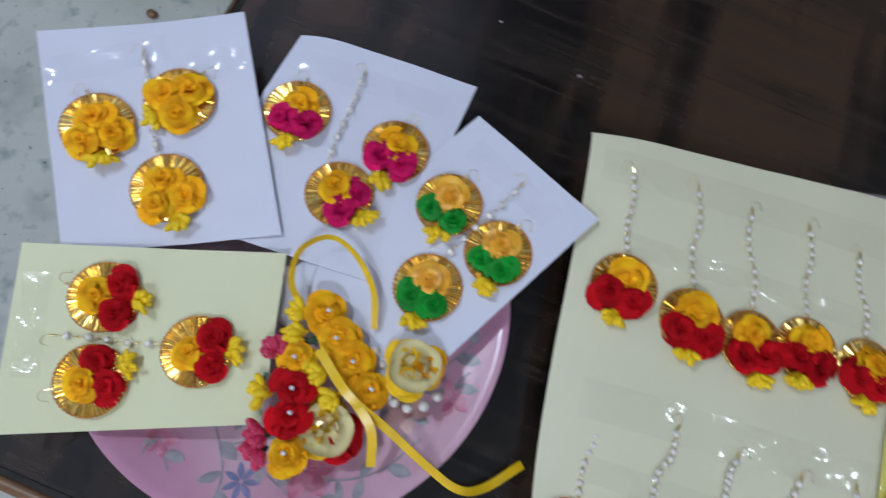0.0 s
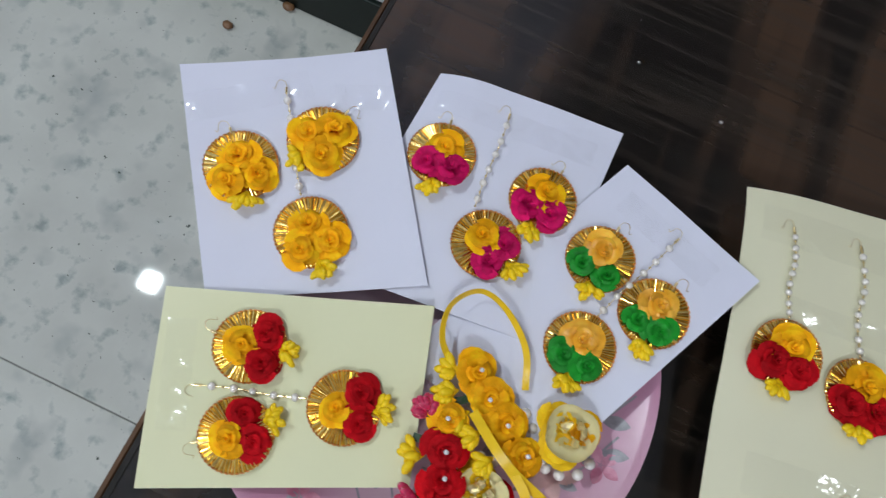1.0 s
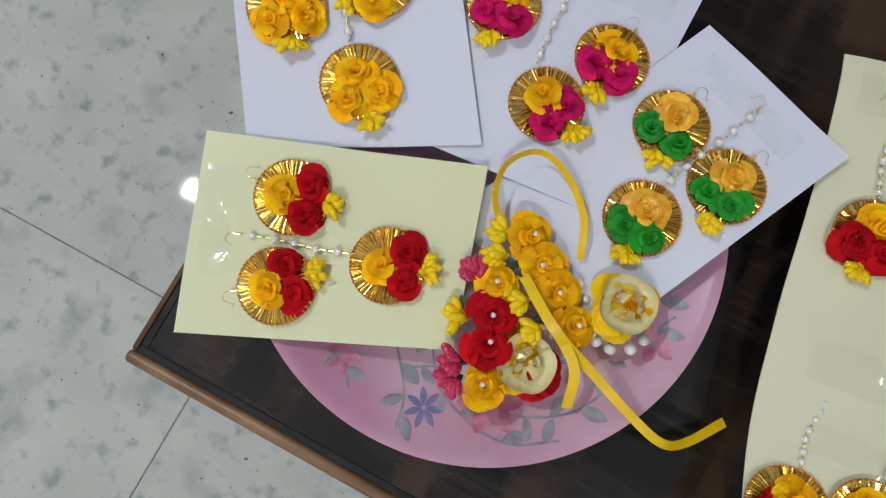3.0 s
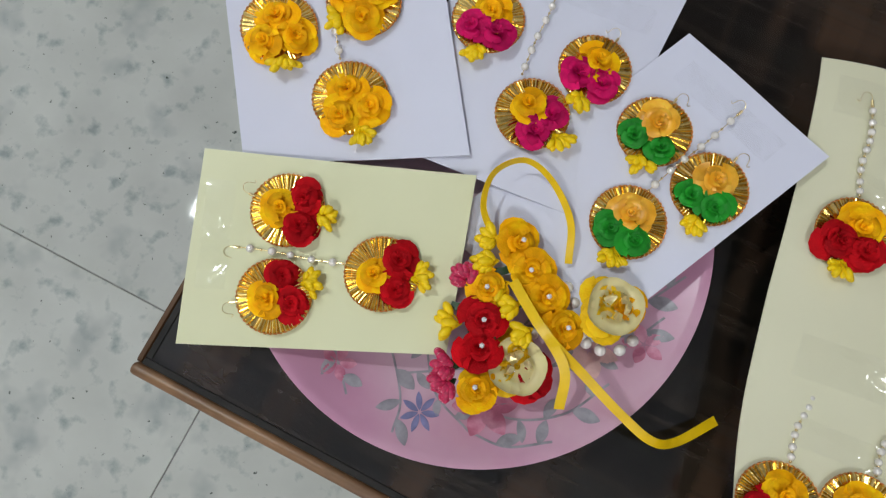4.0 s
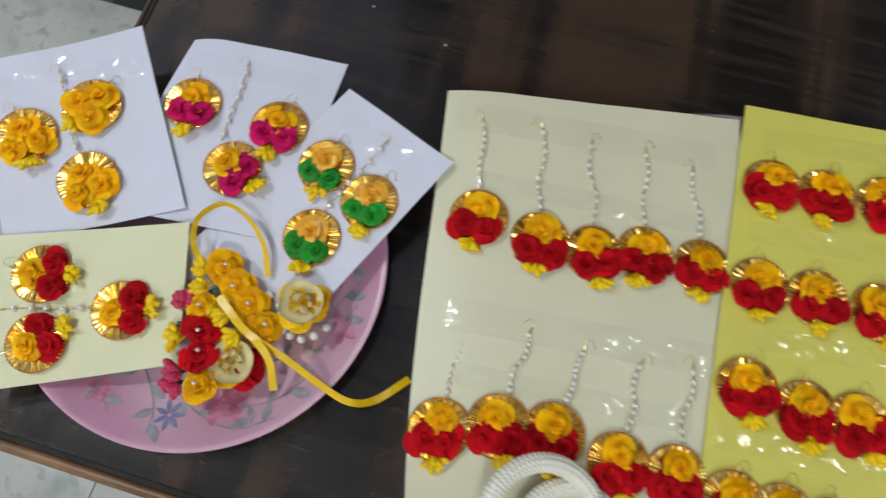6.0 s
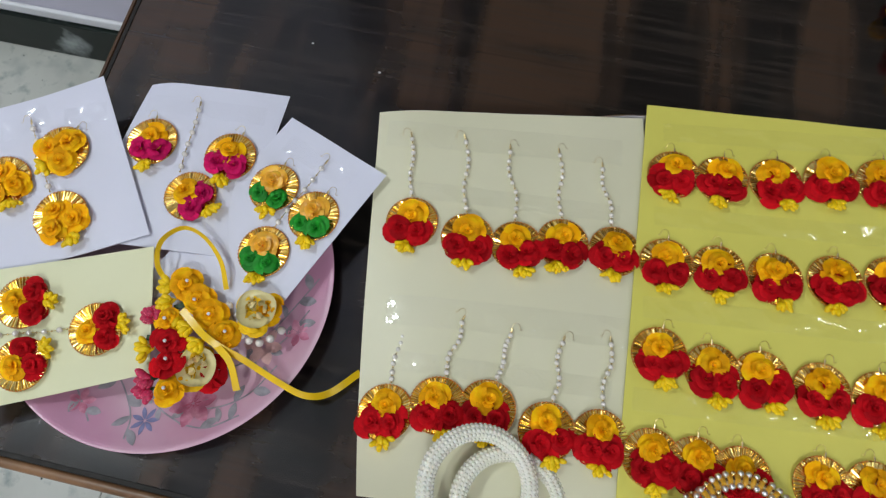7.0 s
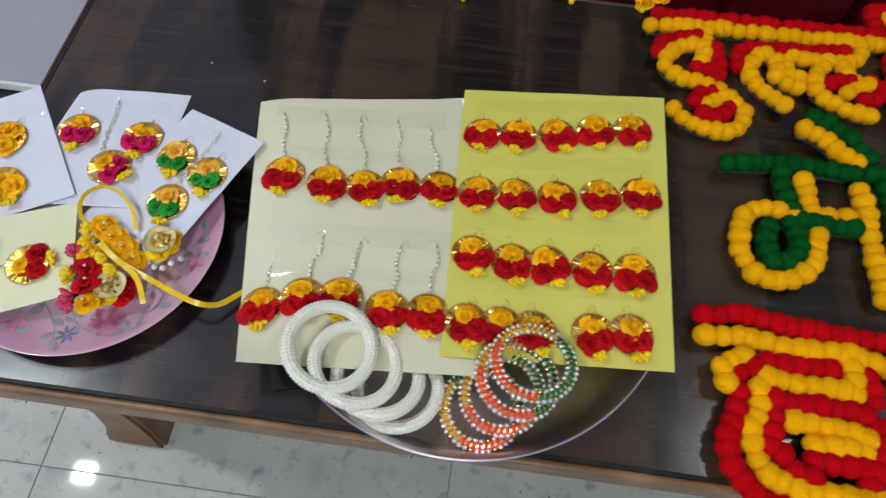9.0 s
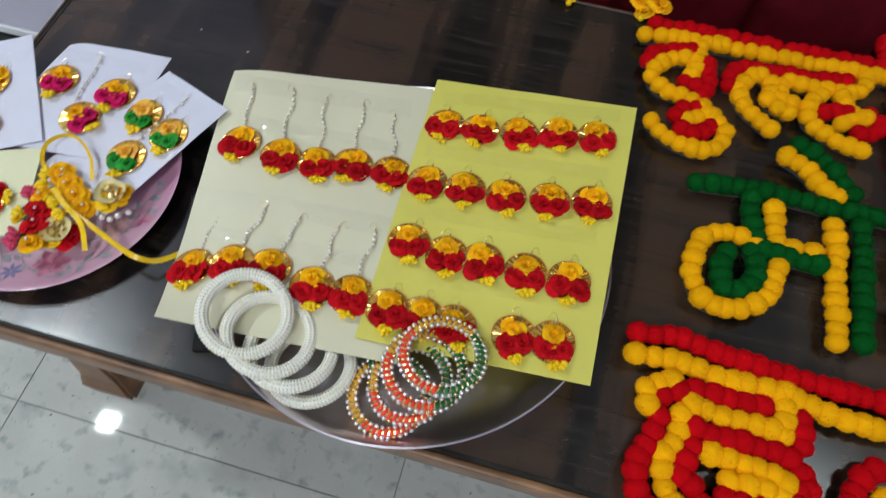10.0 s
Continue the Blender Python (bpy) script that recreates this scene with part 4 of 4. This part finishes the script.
def flower_band(label, origin, roses, buds, leaves):
    """A band of cloth roses with stones and bud sprays."""
    o = Vector(origin)
    ob = thing("flower_hair_band", Matrix.Translation(o), label, "hair flower", "flower jewellery on the plate")
    line = [(Vector((x, y, o.z + 0.0006)) - o) for _, x, y in roses]
    part("backing", ribbon(bmesh.new(), line, 0.012, 0.001, n=16), "leaf", ob, "dark green cloth backing")
    for c, x, y in roses:
        m = pose(x - o.x, y - o.y, 0.003, rng.uniform(-14, 14), rng.uniform(-14, 14), rng.uniform(0, 360))
        rose = part(c + "_rose", rng.choice(ROSES[c]), c, ob, m=m @ Matrix.Scale(0.92, 4))
        gem(rose, pose(rng.uniform(-.001, .001), rng.uniform(-.001, .001), 0.0098))
    for kind, x, y, a in buds:
        bud_fan(ob, pose(x - o.x, y - o.y, 0.003, 0, 0, a + 90), kind, rng.random(), 9, 1.1, 1.15)
    for x, y, a in leaves:
        bm = bmesh.new()
        ribbon(bm, [(0, 0, 0), (0.005, 0.001, 0.001), (0.01, 0, 0)], 0.004, 0.0005, n=8)
        part("leaf", bm, "leaf", ob, m=pose(x - o.x, y - o.y, 0.002, 0, 0, a))
    return ob


flower_band("string of orange-yellow cloth roses with clear stones", (0.175, 0.136, BZ),
            (("orange", 0.156, 0.150), ("orange", 0.169, 0.141), ("orange", 0.181, 0.132), ("orange", 0.195, 0.121)),
            (("bud", 0.146, 0.146, 200), ("bud", 0.150, 0.136, 215), ("bud", 0.160, 0.128, 225), ("bud", 0.170, 0.121, 230), ("bud", 0.181, 0.112, 235)), ((0.160, 0.138, 220), (0.174, 0.127, 230)))
flower_band("band of red and orange cloth roses with crimson bud sprays", (0.160, 0.098, 0.4800),
            (("orange", 0.154, 0.122), ("red", 0.158, 0.107), ("red", 0.163, 0.092), ("orange", 0.170, 0.074)),
            (("pinkbud", 0.144, 0.120, 150), ("bud", 0.147, 0.099, 205), ("pinkbud", 0.155, 0.080, 215), ("pinkbud", 0.158, 0.072, 240)), ((0.150, 0.110, 200), (0.158, 0.083, 220)))


def cup_flower(label, x, y, z, turn, extra):
    """An ivory cup of curved petals round a clear gold bead, on cloth petals."""
    ob = thing("cup_flower", pose(x, y, z, 0, 0, turn), label, "cloth flower", "flower jewellery on the plate")
    for k, c in enumerate(extra):
        a = 2 * math.pi * k / len(extra)
        part(c + "_petal", rng.choice(ROSES[c]), c, ob, m=pose(0.007 * math.cos(a), 0.007 * math.sin(a), -0.001))
    for k in range(3):
        bm, rows, wide = bmesh.new(), [], 1.25
        for j in range(8):
            v, row = j / 7, []
            for i in range(11):
                u = i / 5 - 1
                rad = 0.0148 * math.sin(0.1 + v * 1.3) * (1 - 0.10 * abs(u) ** 3) * (1 + 0.03 * math.sin(5 * u + 2 * k))
                row.append(bm.verts.new((rad * math.cos(2.094 * k + u * wide), rad * math.sin(2.094 * k + u * wide), 0.0050 + 0.0058 * (1 - math.cos(v * 1.5)) + 0.0007 * k + 0.0006 * u)))
            rows.append(row)
        for a, b in zip(rows, rows[1:]):
            for i in range(10):
                bm.faces.new((a[i], a[i + 1], b[i + 1], b[i]))
        part("ivory_petal", bm, "cup", ob, "glossy ivory petal")
    rnd = random.Random(int(turn))
    for k in range(4):
        bm = ball(bmesh.new(), (0, 0, 0), 0.0024, 1, Matrix.Diagonal((1.3, 0.9, 0.6, 1)))
        for v in bm.verts:
            v.co += Vector([rnd.uniform(-1, 1) for _ in range(3)]) * 0.0007
        part("gold_foil", bm, "pale_gold", ob, "crumpled gold foil", smooth=False,
             m=pose(0.0045 * math.cos(2.4 * k) + 0.001, 0.0045 * math.sin(2.4 * k), 0.0092 + 0.0005 * k, rnd.uniform(-40, 40), rnd.uniform(-40, 40), rnd.uniform(0, 360)))
    part("clear_dome", ball(bmesh.new(), (0, 0, 0.0095), 0.0082, 3, Matrix.Diagonal((1, 1, 0.75, 1))), GLOBE, ob, "clear golden dome")
    return ob


cup_flower("ivory cup flower with gold centre beside green jewellery", 0.214, 0.142, 0.4800, 20, ("orange", "yellow", "yellow"))
cup_flower("ivory cup flower with gold centre on red petals", 0.184, 0.094, 0.4750, 110, ("yellow", "yellow", "red"))

strand = thing("pearl_strand", pose(0.20, 0.122, 0.4735), "string of white pearls between the cloth flowers", "pearl string", "flower jewellery on the plate")
for i, (x, y) in enumerate(((0.190, 0.142), (0.197, 0.137), (0.201, 0.129), (0.206, 0.123), (0.211, 0.121), (0.219, 0.121), (0.227, 0.125), (0.232, 0.133), (0.169, 0.108), (0.177, 0.112), (0.185, 0.113), (0.166, 0.102), (0.189, 0.120))):
    part("pearl", PEARL, "pearl", strand, m=pose(x - 0.20, y - 0.122, 0.002 + 0.004 * (i % 3 == 0)) @ Matrix.Scale(1.5, 4))

rib = thing("satin_ribbon", pose(0.19, 0.14, 0.478), "shiny yellow satin ribbon tied to the flowers", "ribbon", "flower jewellery on the plate")
o = Vector((0.19, 0.14, 0.478))


def strip(name, pts, width, twist):
    part(name, ribbon(bmesh.new(), [Vector(p) - o for p in pts], width, 0.0004, twist), "ribbon", rib)


strip("ribbon_loop", ((0.146, 0.146, 0.486), (0.133, 0.158, 0.489), (0.130, 0.176, 0.491), (0.141, 0.190, 0.489), (0.158, 0.187, 0.488), (0.176, 0.172, 0.487), (0.185, 0.153, 0.481)), 0.0038, 62)
strip("ribbon_tail", ((0.163, 0.130, 0.492), (0.188, 0.114, 0.492), (0.214, 0.106, 0.481), (0.240, 0.097, 0.477), (0.261, 0.092, 0.474), (0.276, 0.098, 0.464), (0.293, 0.118, 0.457)), 0.0052, 35)
strip("ribbon_end", ((0.186, 0.116, 0.491), (0.205, 0.103, 0.486), (0.213, 0.085, 0.474)), 0.0052, 15)

# ---- bangles ----


def torus_point(R, r, a, b):
    return Vector(((R + r * math.cos(b)) * math.cos(a), (R + r * math.cos(b)) * math.sin(a), r * math.sin(b)))


def white_bangle():
    ob = thing("pearl_bangle", pose(0, 0, 0), "white bangle covered in rows of tiny pearl beads", "bangle", "white pearl bangles")
    part("core", tube(bmesh.new(), [torus_point(0.0345, 0, 2 * math.pi * k / 64, 0) for k in range(64)], 0.0053, 12, True), "white_bead", ob)
    unit = bmesh.new()
    bmesh.ops.create_icosphere(unit, subdivisions=2, radius=0.0014)
    coords = [v.co.copy() for v in unit.verts]
    tris = [[v.index for v in f.verts] for f in unit.faces]
    unit.free()
    verts, faces = [], []
    for i in range(80):
        for j in range(10):
            c = torus_point(0.0345, 0.0046, 2 * math.pi * (i + 0.04 * math.sin(7.0 * j + i)) / 80, 2 * math.pi * j / 10)
            faces += [[k + len(verts) for k in t] for t in tris]
            verts += [c + v for v in coords]
    me = bpy.data.meshes.new("beads")
    me.from_pydata(verts, [], faces)
    me.materials.append(M["white_bead"])
    me.shade_smooth()
    tagged(part("bead_coating", me, None, ob), kind="stuff")
    return ob


def thread_bangle():
    ob = thing("thread_bangle", pose(0, 0, 0), "bangle wrapped in orange, mustard and green thread with silver beads", "bangle", "beaded thread bangles")
    R, r, n = 0.0314, 0.0030, 40
    part("core", tube(bmesh.new(), [torus_point(R, 0, 2 * math.pi * k / 64, 0) for k in range(64)], 0.0030, 8, True), "wire", ob, "gold inner ring")
    order = ["wrap_orange"] * 14 + ["wrap_green"] * 15 + ["wrap_yellow"] * 11
    for i, colour in enumerate(order):
        pts = [torus_point(R, r - 0.0003, 2 * math.pi * (i + 0.9 * s / 10) / n, 2 * math.pi * s / 10) for s in range(11)]
        part("thread_wrap", tube(bmesh.new(), pts, 0.0018, 6), colour, ob)
    for count, b in ((44, 0.3), (34, 2.5), (40, 4.9)):
        for i in range(count):
            c = torus_point(R, r + 0.0014, 2 * math.pi * i / count, b)
            gold = (i + int(b)) % 4 == 2
            part("gold_bead" if gold else "silver_bead", GBEAD if gold else SBEAD, None, ob, m=Matrix.Translation(c))
    return ob


SBEAD = finish(ball(bmesh.new(), (0, 0, 0), 0.0022, 2), "silver_bead", "silver")
GBEAD = finish(ball(bmesh.new(), (0, 0, 0), 0.0018, 2), "gold_bead", "wire")
wb = white_bangle()
spots = ((0.389, 0.058, 0.5075, 4, 14, 10), (0.411, 0.050, 0.4960, 6, 14, 50), (0.430, 0.045, 0.4845, 4, 13, 90), (0.447, 0.0415, 0.4700, 2, 8, 130))
spots = [(x + 0.003, *rest) for x, *rest in spots]
wb.matrix_world = pose(*spots[0])
for s in spots[1:]:
    copy_thing(wb, pose(*s))
tb = thread_bangle()
spots = ((0.556, 0.068, 0.508, 10, 4, 155), (0.545, 0.056, 0.4965, 8, -8, 175), (0.535, 0.046, 0.484, 6, 10, 210), (0.520, 0.035, 0.4705, 3, 6, 245))
spots = [(x + 0.003, *rest) for x, *rest in spots]
tb.matrix_world = pose(*spots[0])
for s in spots[1:]:
    copy_thing(tb, pose(*s))

# ---- pompom letters ----


def pompom_mesh(name, mat, seed):
    rnd = random.Random(seed)
    bm = bmesh.new()
    bmesh.ops.create_icosphere(bm, subdivisions=3, radius=0.96)
    for v in bm.verts:
        d = v.co.normalized()
        v.co = d * (0.96 + 0.05 * noise.noise(d * 2.5 + Vector((seed, 0, 0))) + rnd.uniform(-0.05, 0.04))
    for _ in range(900):  # loose yarn ends
        d = Vector([rnd.gauss(0, 1) for _ in range(3)]).normalized()
        side = d.orthogonal().normalized()
        side.rotate(Matrix.Rotation(rnd.uniform(0, 6.28), 3, d))
        tip = d * rnd.uniform(1.0, 1.12) + d.cross(side) * rnd.uniform(-0.08, 0.08)
        bm.faces.new([bm.verts.new(p) for p in (d * 0.88 - side * 0.035, d * 0.88 + side * 0.035, tip)])
    for v in bm.verts:
        v.co.z *= 0.88
    return finish(bm, name, mat)


POMS = {"R": pompom_mesh("pompom_red", "pom_red", 1), "Y": pompom_mesh("pompom_yellow", "pom_yellow", 2), "G": pompom_mesh("pompom_green", "pom_green", 3)}
WORD = {"R": "red_pompom", "Y": "yellow_pompom", "G": "green_pompom"}


def board_strip(bm, pts, width):
    line = [Vector((*p, 0)) for p in pts]
    line[0] += (line[0] - line[1]).normalized() * width * 0.4
    line[-1] += (line[-1] - line[-2]).normalized() * width * 0.4
    ribbon(bm, line, width, 0.005, n=max(6, 3 * len(line)))


def letters(label, strokes, r=0.0106, pitch=0.0136):
    """Pompoms glued in lines on a foam board cut-out."""
    ox, oy = strokes[0][1][0]
    ob = thing("pompom_letter", pose(ox + 0.0027, oy + 0.0005, T), label, "letter sign", "pompom letters")
    bm = bmesh.new()
    for i, (c, pts) in enumerate(strokes):
        local = [(x - ox, y - oy) for x, y in pts]
        n = len(bm.verts)
        board_strip(bm, local, 0.0085)
        bm.verts.ensure_lookup_table()
        for v in bm.verts[n:]:
            v.co.z += 0.0028 + 0.00012 * i
        dense = smooth_line([(*p, 0) for p in local], 60)
        length = sum((b - a).length for a, b in zip(dense, dense[1:]))
        count = max(2, round(length / pitch) + 1)
        step, walked, k = length / (count - 1), 0.0, 0
        for a, b in zip(dense, dense[1:] + [dense[-1]]):
            if walked >= k * step - 1e-6 and k < count:
                s = r * rng.uniform(0.92, 1.08)
                m = pose(a.x + rng.uniform(-.0008, .0008), a.y + rng.uniform(-.0008, .0008), 0.0052 + 0.78 * s, rng.uniform(0, 40), rng.uniform(0, 40), rng.uniform(0, 360)) @ Matrix.Scale(s, 4)
                part(WORD[c], POMS[c], None, ob, m=m)
                k += 1
            walked += (b - a).length
        if k < count:
            a = dense[-1]
            part(WORD[c], POMS[c], None, ob, m=pose(a.x, a.y, 0.0052 + 0.78 * r, 0, 0, rng.uniform(0, 360)) @ Matrix.Scale(r, 4))
    part("board", bm, "board", ob, "foam board backing", smooth=False)
    return ob


W1 = [
    ("R", [(0.687, 0.548), (0.760, 0.551), (0.842, 0.553), (0.931, 0.555), (1.004, 0.558)]),
    ("Y", [(0.678, 0.527), (0.753, 0.535), (0.841, 0.536), (0.916, 0.540), (0.956, 0.542), (1.002, 0.544)]),
    ("Y", [(0.743, 0.526), (0.740, 0.493), (0.735, 0.478)]),
    ("R", [(0.686, 0.488), (0.696, 0.505), (0.733, 0.517)]),
    ("Y", [(0.738, 0.501), (0.719, 0.502), (0.699, 0.485), (0.693, 0.464), (0.708, 0.449), (0.727, 0.446), (0.750, 0.436)]),
    ("R", [(0.730, 0.468), (0.753, 0.460)]),
    ("R", [(0.752, 0.500), (0.756, 0.466), (0.750, 0.451)]),
    ("R", [(0.725, 0.416), (0.734, 0.428), (0.744, 0.431)]),
    ("Y", [(0.738, 0.411), (0.756, 0.426)]),
    ("R", [(0.733, 0.398), (0.750, 0.395), (0.763, 0.411)]),
    ("Y", [(0.700, 0.400), (0.713, 0.387), (0.732, 0.378), (0.754, 0.375), (0.772, 0.387), (0.779, 0.408), (0.767, 0.423), (0.753, 0.435)]),
    ("R", [(0.779, 0.477), (0.780, 0.497), (0.797, 0.510), (0.827, 0.511), (0.860, 0.513), (0.907, 0.520)]),
    ("Y", [(0.803, 0.498), (0.789, 0.473), (0.795, 0.453), (0.811, 0.438), (0.826, 0.426)]),
    ("Y", [(0.813, 0.502), (0.826, 0.490), (0.822, 0.467), (0.844, 0.455)]),
    ("Y", [(0.839, 0.498), (0.835, 0.475), (0.848, 0.469)]),
    ("Y", [(0.843, 0.503), (0.873, 0.501), (0.899, 0.504)]),
    ("Y", [(0.879, 0.493), (0.867, 0.473), (0.866, 0.452), (0.881, 0.439), (0.902, 0.429), (0.921, 0.425)]),
    ("Y", [(0.930, 0.536), (0.925, 0.513), (0.902, 0.498), (0.910, 0.479), (0.926, 0.472)]),
    ("R", [(0.883, 0.468), (0.907, 0.475)]),
    ("Y", [(0.902, 0.458), (0.922, 0.468)]),
    ("R", [(0.933, 0.479), (0.944, 0.465), (0.933, 0.450), (0.920, 0.447)]),
    ("R", [(0.954, 0.589), (0.955, 0.561)]),
    ("R", [(0.955, 0.599), (1.014, 0.621)]),
    ("Y", [(0.972, 0.588), (0.991, 0.600), (1.011, 0.602)]),
    ("R", [(0.963, 0.517), (0.962, 0.477), (0.967, 0.441)]),
    ("Y", [(0.992, 0.532), (0.983, 0.495), (0.984, 0.453), (0.983, 0.425)]),
]
W2 = [
    ("G", [(0.754, 0.334), (0.802, 0.340), (0.844, 0.342), (0.885, 0.341), (0.933, 0.343), (0.973, 0.343)]),
    ("Y", [(0.844, 0.394), (0.864, 0.384), (0.881, 0.365), (0.896, 0.357)]),
    ("G", [(0.857, 0.413), (0.878, 0.402), (0.898, 0.383), (0.911, 0.364)]),
    ("G", [(0.810, 0.328), (0.812, 0.303), (0.817, 0.284)]),
    ("G", [(0.823, 0.272), (0.845, 0.271), (0.876, 0.270)]),
    ("Y", [(0.817, 0.277), (0.794, 0.283), (0.771, 0.274), (0.760, 0.249), (0.760, 0.224), (0.773, 0.202), (0.795, 0.200), (0.817, 0.208), (0.834, 0.230), (0.840, 0.257)]),
    ("G", [(0.791, 0.259), (0.785, 0.238), (0.790, 0.221), (0.809, 0.224), (0.821, 0.246), (0.814, 0.267)]),
    ("Y", [(0.834, 0.322), (0.835, 0.301), (0.837, 0.285)]),
    ("Y", [(0.852, 0.281), (0.872, 0.283)]),
    ("Y", [(0.892, 0.320), (0.895, 0.294), (0.894, 0.264), (0.894, 0.235), (0.895, 0.211), (0.894, 0.194)]),
    ("G", [(0.919, 0.326), (0.921, 0.292), (0.919, 0.253), (0.918, 0.222), (0.918, 0.199)]),
]
W2B = [
    ("Y", [(0.961, 0.314), (0.958, 0.290), (0.961, 0.271)]),
    ("Y", [(0.954, 0.241), (0.952, 0.211)]),
]
W3 = [
    ("R", [(0.718, 0.152), (0.754, 0.158), (0.786, 0.153), (0.827, 0.150), (0.874, 0.148), (0.915, 0.148), (0.944, 0.148)]),
    ("Y", [(0.718, 0.132), (0.755, 0.135), (0.785, 0.131), (0.826, 0.130), (0.857, 0.129), (0.887, 0.124), (0.917, 0.122), (0.940, 0.122)]),
    ("Y", [(0.735, 0.090), (0.734, 0.105), (0.752, 0.116)]),
    ("R", [(0.747, 0.100), (0.770, 0.112), (0.800, 0.114), (0.831, 0.115)]),
    ("Y", [(0.849, 0.133), (0.851, 0.115), (0.848, 0.094)]),
    ("Y", [(0.770, 0.101), (0.790, 0.097), (0.815, 0.096), (0.839, 0.095)]),
    ("Y", [(0.772, 0.099), (0.762, 0.085), (0.762, 0.068), (0.750, 0.049), (0.753, 0.036), (0.763, 0.014), (0.785, 0.006), (0.817, 0.004), (0.854, 0.004)]),
    ("R", [(0.745, 0.082), (0.740, 0.059), (0.731, 0.038), (0.731, 0.033), (0.737, 0.013), (0.752, -0.004), (0.774, -0.011)]),
    ("R", [(0.775, 0.080), (0.774, 0.058), (0.765, 0.040), (0.777, 0.035), (0.785, 0.022), (0.801, 0.017)]),
    ("R", [(0.789, 0.078), (0.819, 0.078), (0.846, 0.079), (0.862, 0.070), (0.870, 0.055)]),
    ("R", [(0.863, 0.112), (0.866, 0.090)]),
    ("Y", [(0.791, 0.063), (0.813, 0.062), (0.837, 0.060), (0.853, 0.054)]),
    ("Y", [(0.808, 0.045), (0.827, 0.044), (0.850, 0.044)]),
    ("R", [(0.805, 0.032), (0.826, 0.030), (0.847, 0.030)]),
    ("R", [(0.866, 0.066), (0.860, 0.037), (0.850, 0.017)]),
]
W3B = [
    ("R", [(0.924, 0.086), (0.910, 0.072), (0.905, 0.052)]),
    ("Y", [(0.932, 0.064), (0.934, 0.055)]),
]

letters("red and yellow pompom Devanagari word cut-out lying flat", W1, 0.0101, 0.0128)
letters("green and yellow pompom Devanagari letter cut-out lying flat", W2)
letters("yellow pompom letter piece at the edge of the green one", W2B)
letters("red and yellow pompom Devanagari letter cut-out near table edge", W3)
letters("red and yellow pompom letter piece near the table edge", W3B)

# ---- artificial flower hangings at the back of the table ----


def hanging(x, y, turn, colour):
    ob = thing("flower_hanging", pose(x, y, T, 0, 0, turn), "artificial yellow flower hanging with a green leaf lying on table", "flower hanging", "flower hangings")
    for k, (dx, dy, s) in enumerate(((0, 0.0, 0.9), (-0.010, 0.016, 1.2), (0.012, 0.017, 1.2), (0.0, 0.034, 1.4))):
        part(colour + "_bloom", ROSES[colour][k % 3], colour, ob, m=pose(dx, dy, 0.002 + 0.002 * k, rng.uniform(-15, 15), rng.uniform(-15, 15), 70 * k) @ Matrix.Scale(s, 4))
    part("bead", ball(bmesh.new(), (0, -0.012, 0.004), 0.0038, 2), "yellow", ob)
    bm = ball(bmesh.new(), (-0.020, 0.030, 0.006), 0.012, 2, Matrix.Diagonal((1, 0.9, 0.4, 1)))
    part("leaf", bm, "green", ob, "rounded green cloth leaf")


hanging(0.676, 0.574, -15, "orange")
hanging(0.582, 0.574, 10, "yellow")
hanging(0.449, 0.556, 5, "yellow")

# ---- small flat black slab at the sheet's edge ----
bm = box(bmesh.new(), 0, 0, 0, 0.040, 0.024, 0.003, 0.0008)
bmesh.ops.transform(bm, matrix=pose(0.3395, 0.0285, T + 0.0004, 0, 0, 18), verts=bm.verts)
solid("black_packet", bm, "black", (0.35, 0.04, T), "small flat black slab beside the steel plate", "packet")

# ---- crumbs ----
def crumb(name, label, mat, x, y, z, r, category):
    bm = bmesh.new()
    ball(bm, (0, 0, r * 0.6), r, 2, Matrix.Diagonal((1.1, 0.85, 0.6, 1)))
    for v in bm.verts:
        v.co += v.co.normalized() * r * 0.25 * noise.noise(v.co * 300)
    bm.verts.ensure_lookup_table()
    low = min(v.co.z for v in bm.verts)
    bmesh.ops.translate(bm, verts=bm.verts, vec=(x, y, z - low))
    solid(name, bm, mat, (x, y, z), label, category)


crumb("dried_petal", "small dry brown flower crumb on the floor", "wood", -0.328, 0.510, 0, 0.0075, "crumb")
crumb("dried_petal", "small dry brown flower crumb near the wall", "wood", -0.267, 0.577, 0, 0.0085, "crumb")
crumb("sequin", "tiny pale speck on the dark table", "silver", 0.176, 0.393, T, 0.0011, "sequin")
crumb("sequin", "tiny pale speck on the striped table top", "silver", 0.242, 0.376, T, 0.0013, "sequin")

# ---- floor tiles ----
TILE, TX0, TY0 = 0.60, -0.083, -0.015
tile_bm = box(bmesh.new(), 0.0008, 0.0008, -0.010, TILE - 0.0008, TILE - 0.0008, 0.0, 0.0006, 1)
tile_mesh = finish(tile_bm, "tile", "marble", smooth=False)
for i in range(-6, 6):
    for j in range(-5, 3):
        x, y = TX0 + i * TILE, TY0 + j * TILE
        if x + TILE < X0 or y + TILE < Y0 or (y > 0.58 and x + TILE < PIER):
            continue
        ob = new("tile", tile_mesh)
        ob.parent = floor
        ob.location = (x, y, 0)
